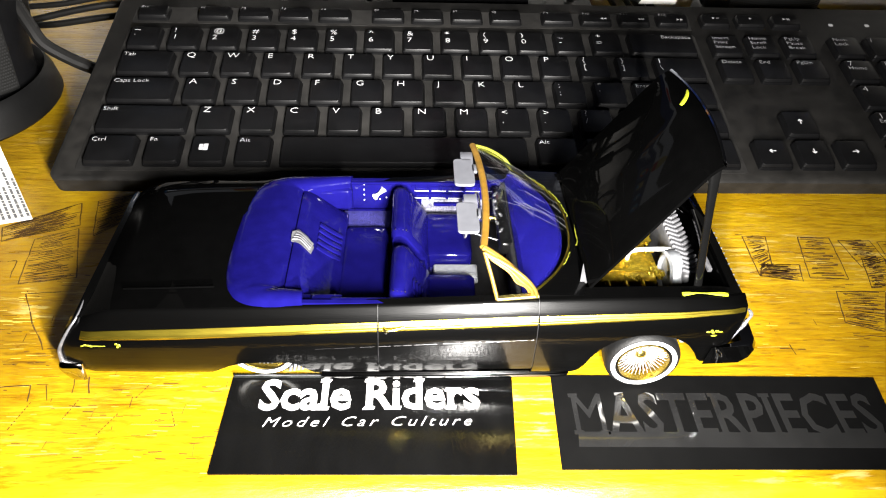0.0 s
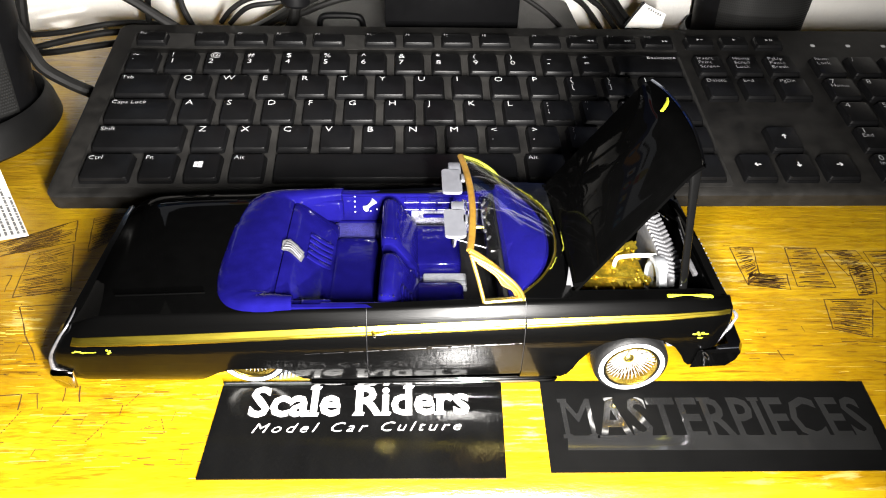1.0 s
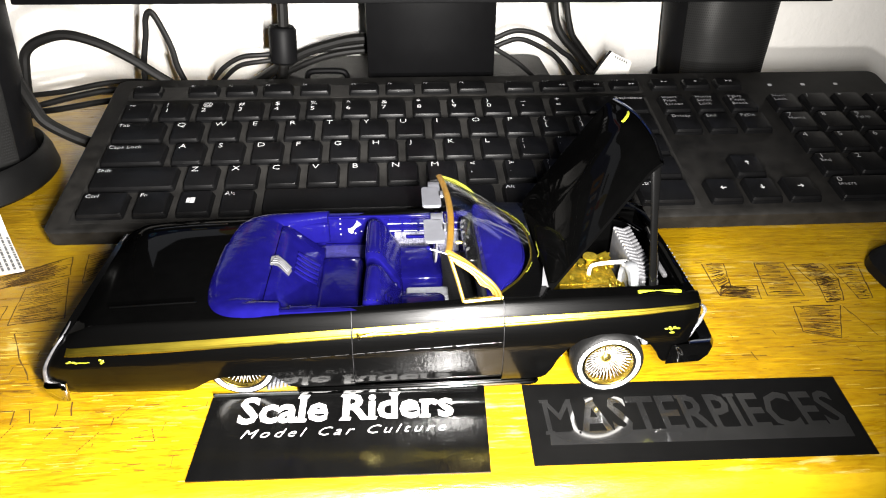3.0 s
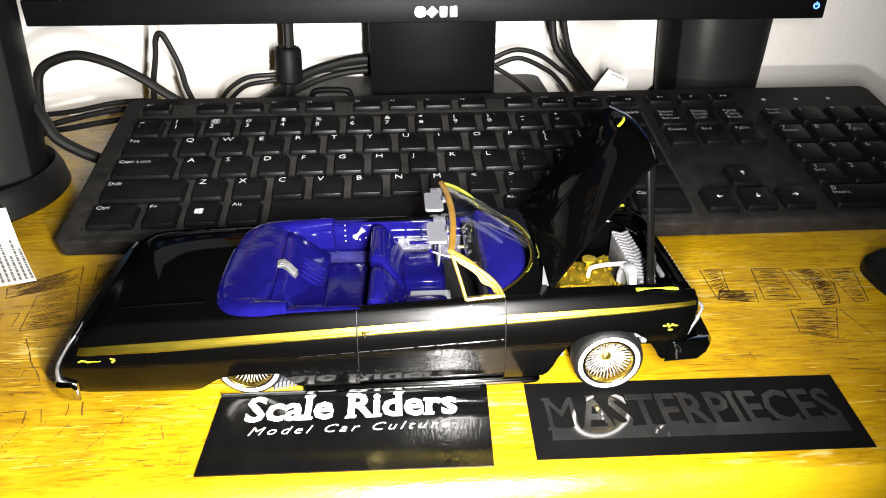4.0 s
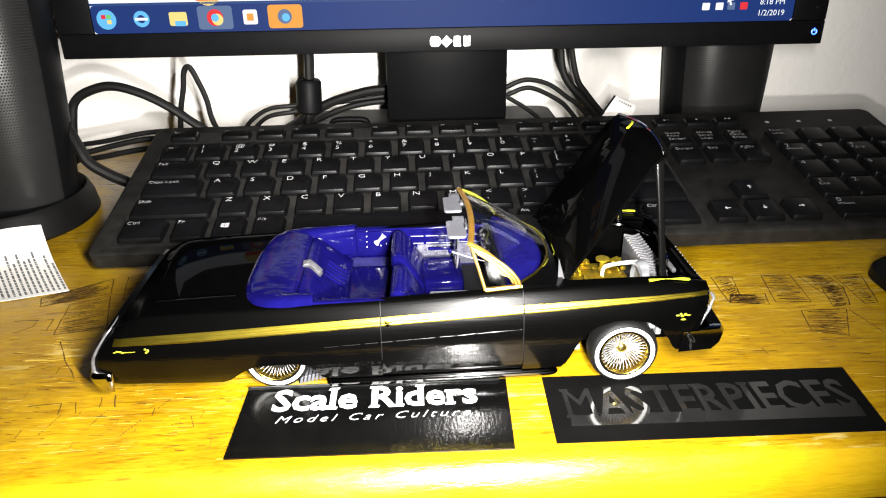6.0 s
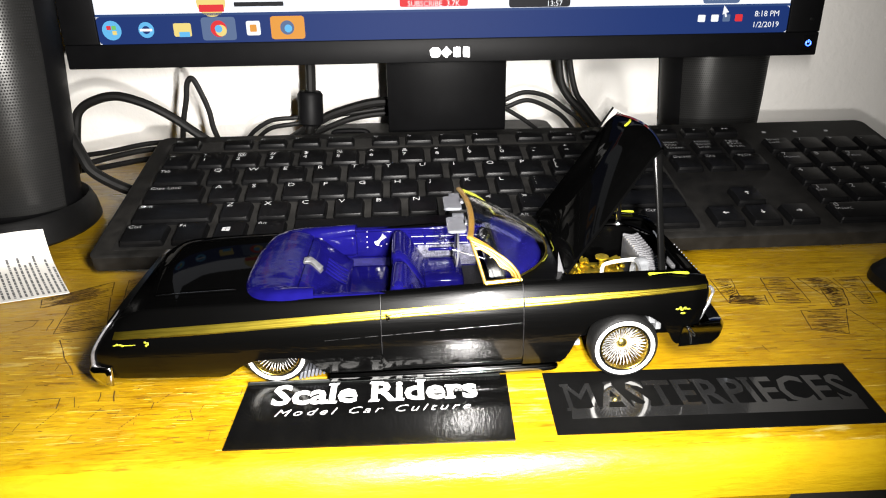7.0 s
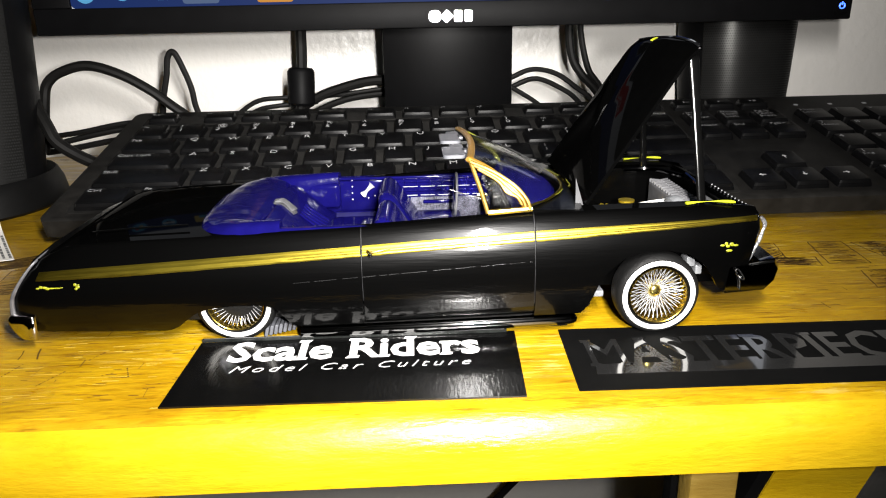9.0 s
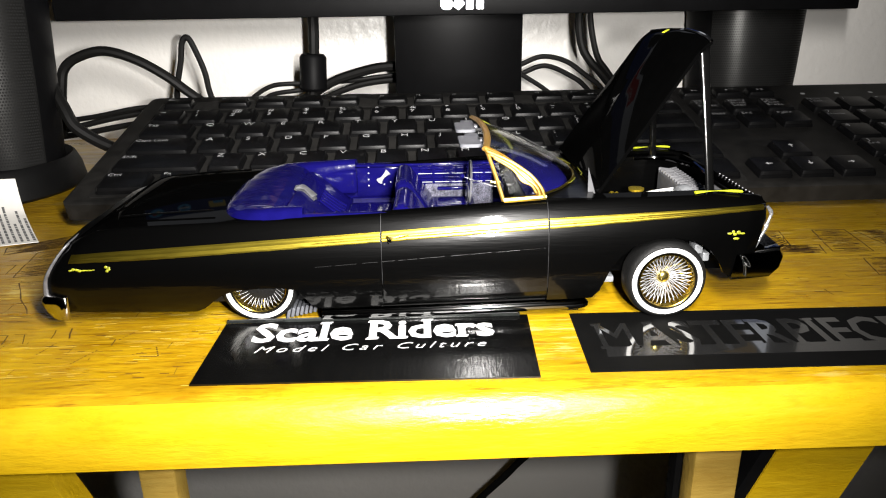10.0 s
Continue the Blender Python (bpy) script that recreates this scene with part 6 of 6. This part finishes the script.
def doodle(quads, lines, extra):
    for q in quads:
        bm = bmesh.new()
        hatched(bm, q, lines)
        tagged(part("pen_drawing", bm, INK, desk, "dark pen hatching of a block letter"), kind="stuff")
    for a, b in extra:
        bm = bmesh.new()
        wavy(bm, a, b, 0.4)
        tagged(part("pen_stroke", bm, INK, desk), kind="stuff")


# DOODLES
doodle([((-60.4, -91.1), (-34.5, -74.6), (-30.1, -89.3), (-57.1, -99.8)), ((-44.6, -98.3), (-29.8, -91.5), (-20.3, -120.4), (-40.5, -123.9)), ((-28.1, -73.0), (-14, -68), (-12, -86), (-22.5, -96.2))], 30, [((-62, -111.8), (-52.4, -111.5)), ((-52.4, -111.5), (-52.4, -116.9)), ((-52.4, -116.9), (-58, -121.4)), ((-49.7, -111.6), (-46.2, -111.4)), ((-46.2, -111.4), (-44.9, -121)), ((-35.3, -129.2), (-27.1, -144.1)), ((-27.1, -144.1), (-18.6, -156)), ((-35, -129), (-20, -128))])
doodle([], 0, [((-17, -170.7), (-15.4, -177.3)), ((-11.8, -171), (-9.6, -176.9)), ((-3.9, -168.1), (-2.4, -174.1)), ((0.4, -167.6), (2.7, -174.4)), ((-17, -170.7), (-28, -172))])
doodle([((246, -93.5), (256.1, -93.5), (252.1, -111.4), (244.9, -117.6)), ((248, -111.2), (263.7, -110.9), (261.2, -120.6), (244.9, -117.6)), ((270, -93.5), (283.6, -94.2), (280.3, -119.4), (264.8, -118.6)), ((286.7, -95.5), (300.5, -95.7), (301, -108.2), (289, -112.1)), ((291.4, -107.7), (301.6, -107.1), (295.2, -123.3), (287.2, -124)), ((303.3, -96.4), (316.4, -95.8), (308.4, -121.9), (302.1, -122.6))], 24, [])
doodle([((272, -126.3), (291.7, -126.3), (280.8, -147), (267.9, -142.7))], 26, [((292.8, -127.4), (296, -146)), ((274.9, -158.9), (281.5, -160)), ((275.1, -165.4), (286, -166)), ((238.2, -155.3), (247.3, -155.8)), ((242, -153), (243, -158)), ((276.5, -177.7), (290, -178.5)), ((268, -149), (300, -150))])

# dashed pen lines near the front edge
for a, b in (((21.0, -171.0), (18.0, -176.5)), ((0.5, -176.8), (-2.0, -184.4)), ((14.5, -182.0), (10.0, -190.4)), ((31.0, -181.2), (33.5, -187.0)), ((28.4, -184.0), (25.0, -185.6)), ((-14.0, -177.6), (-17.0, -188.0))):
    bm = bmesh.new()
    p, q = V(a), V(b)
    n = max(3, int((q - p).length / 1.1))
    for k in range(n):
        stroke(bm, p.lerp(q, k / n), p.lerp(q, (k + random.uniform(0.4, 0.8)) / n), random.uniform(0.25, 0.42), 0.03)
    tagged(part("pen_stroke", bm, INK, desk), kind="stuff")

# short dents and scratches in the varnish
bm = bmesh.new()
rng = random.Random(11)
for k in range(420):
    x, y = rng.uniform(-120, 48), rng.uniform(-200, -118)
    if rng.random() < 0.1:
        x, y = rng.uniform(225, 300), rng.uniform(-165, -90)
    d = rng.uniform(1.0, 5.0)
    if rng.random() < 0.9:
        stroke(bm, (x, y), (x + d, y + rng.uniform(-0.3, 0.3)), rng.uniform(0.12, 0.34), 0.02)
    else:
        stroke(bm, (x, y), (x + rng.uniform(-0.4, 0.4), y + d), rng.uniform(0.12, 0.3), 0.02)
tagged(part("varnish_wear", bm, INK, desk), kind="stuff")
bm = bmesh.new()
for k in range(330):
    x, y = rng.gauss(-30, 55), rng.uniform(-203, -122)
    if rng.random() < 0.15:
        x, y = rng.uniform(225, 320), rng.uniform(-200, -90)
    if x > 325 or x < -170:
        continue
    d = rng.uniform(1.5, 5.0) * rng.choice((1, 1, 2, 3.4))
    stroke(bm, (x, y), (x + d, y + rng.uniform(-0.3, 0.3)), rng.uniform(0.1, 0.3), 0.025)
tagged(part("varnish_wear", bm, SCRATCH, desk), kind="stuff")
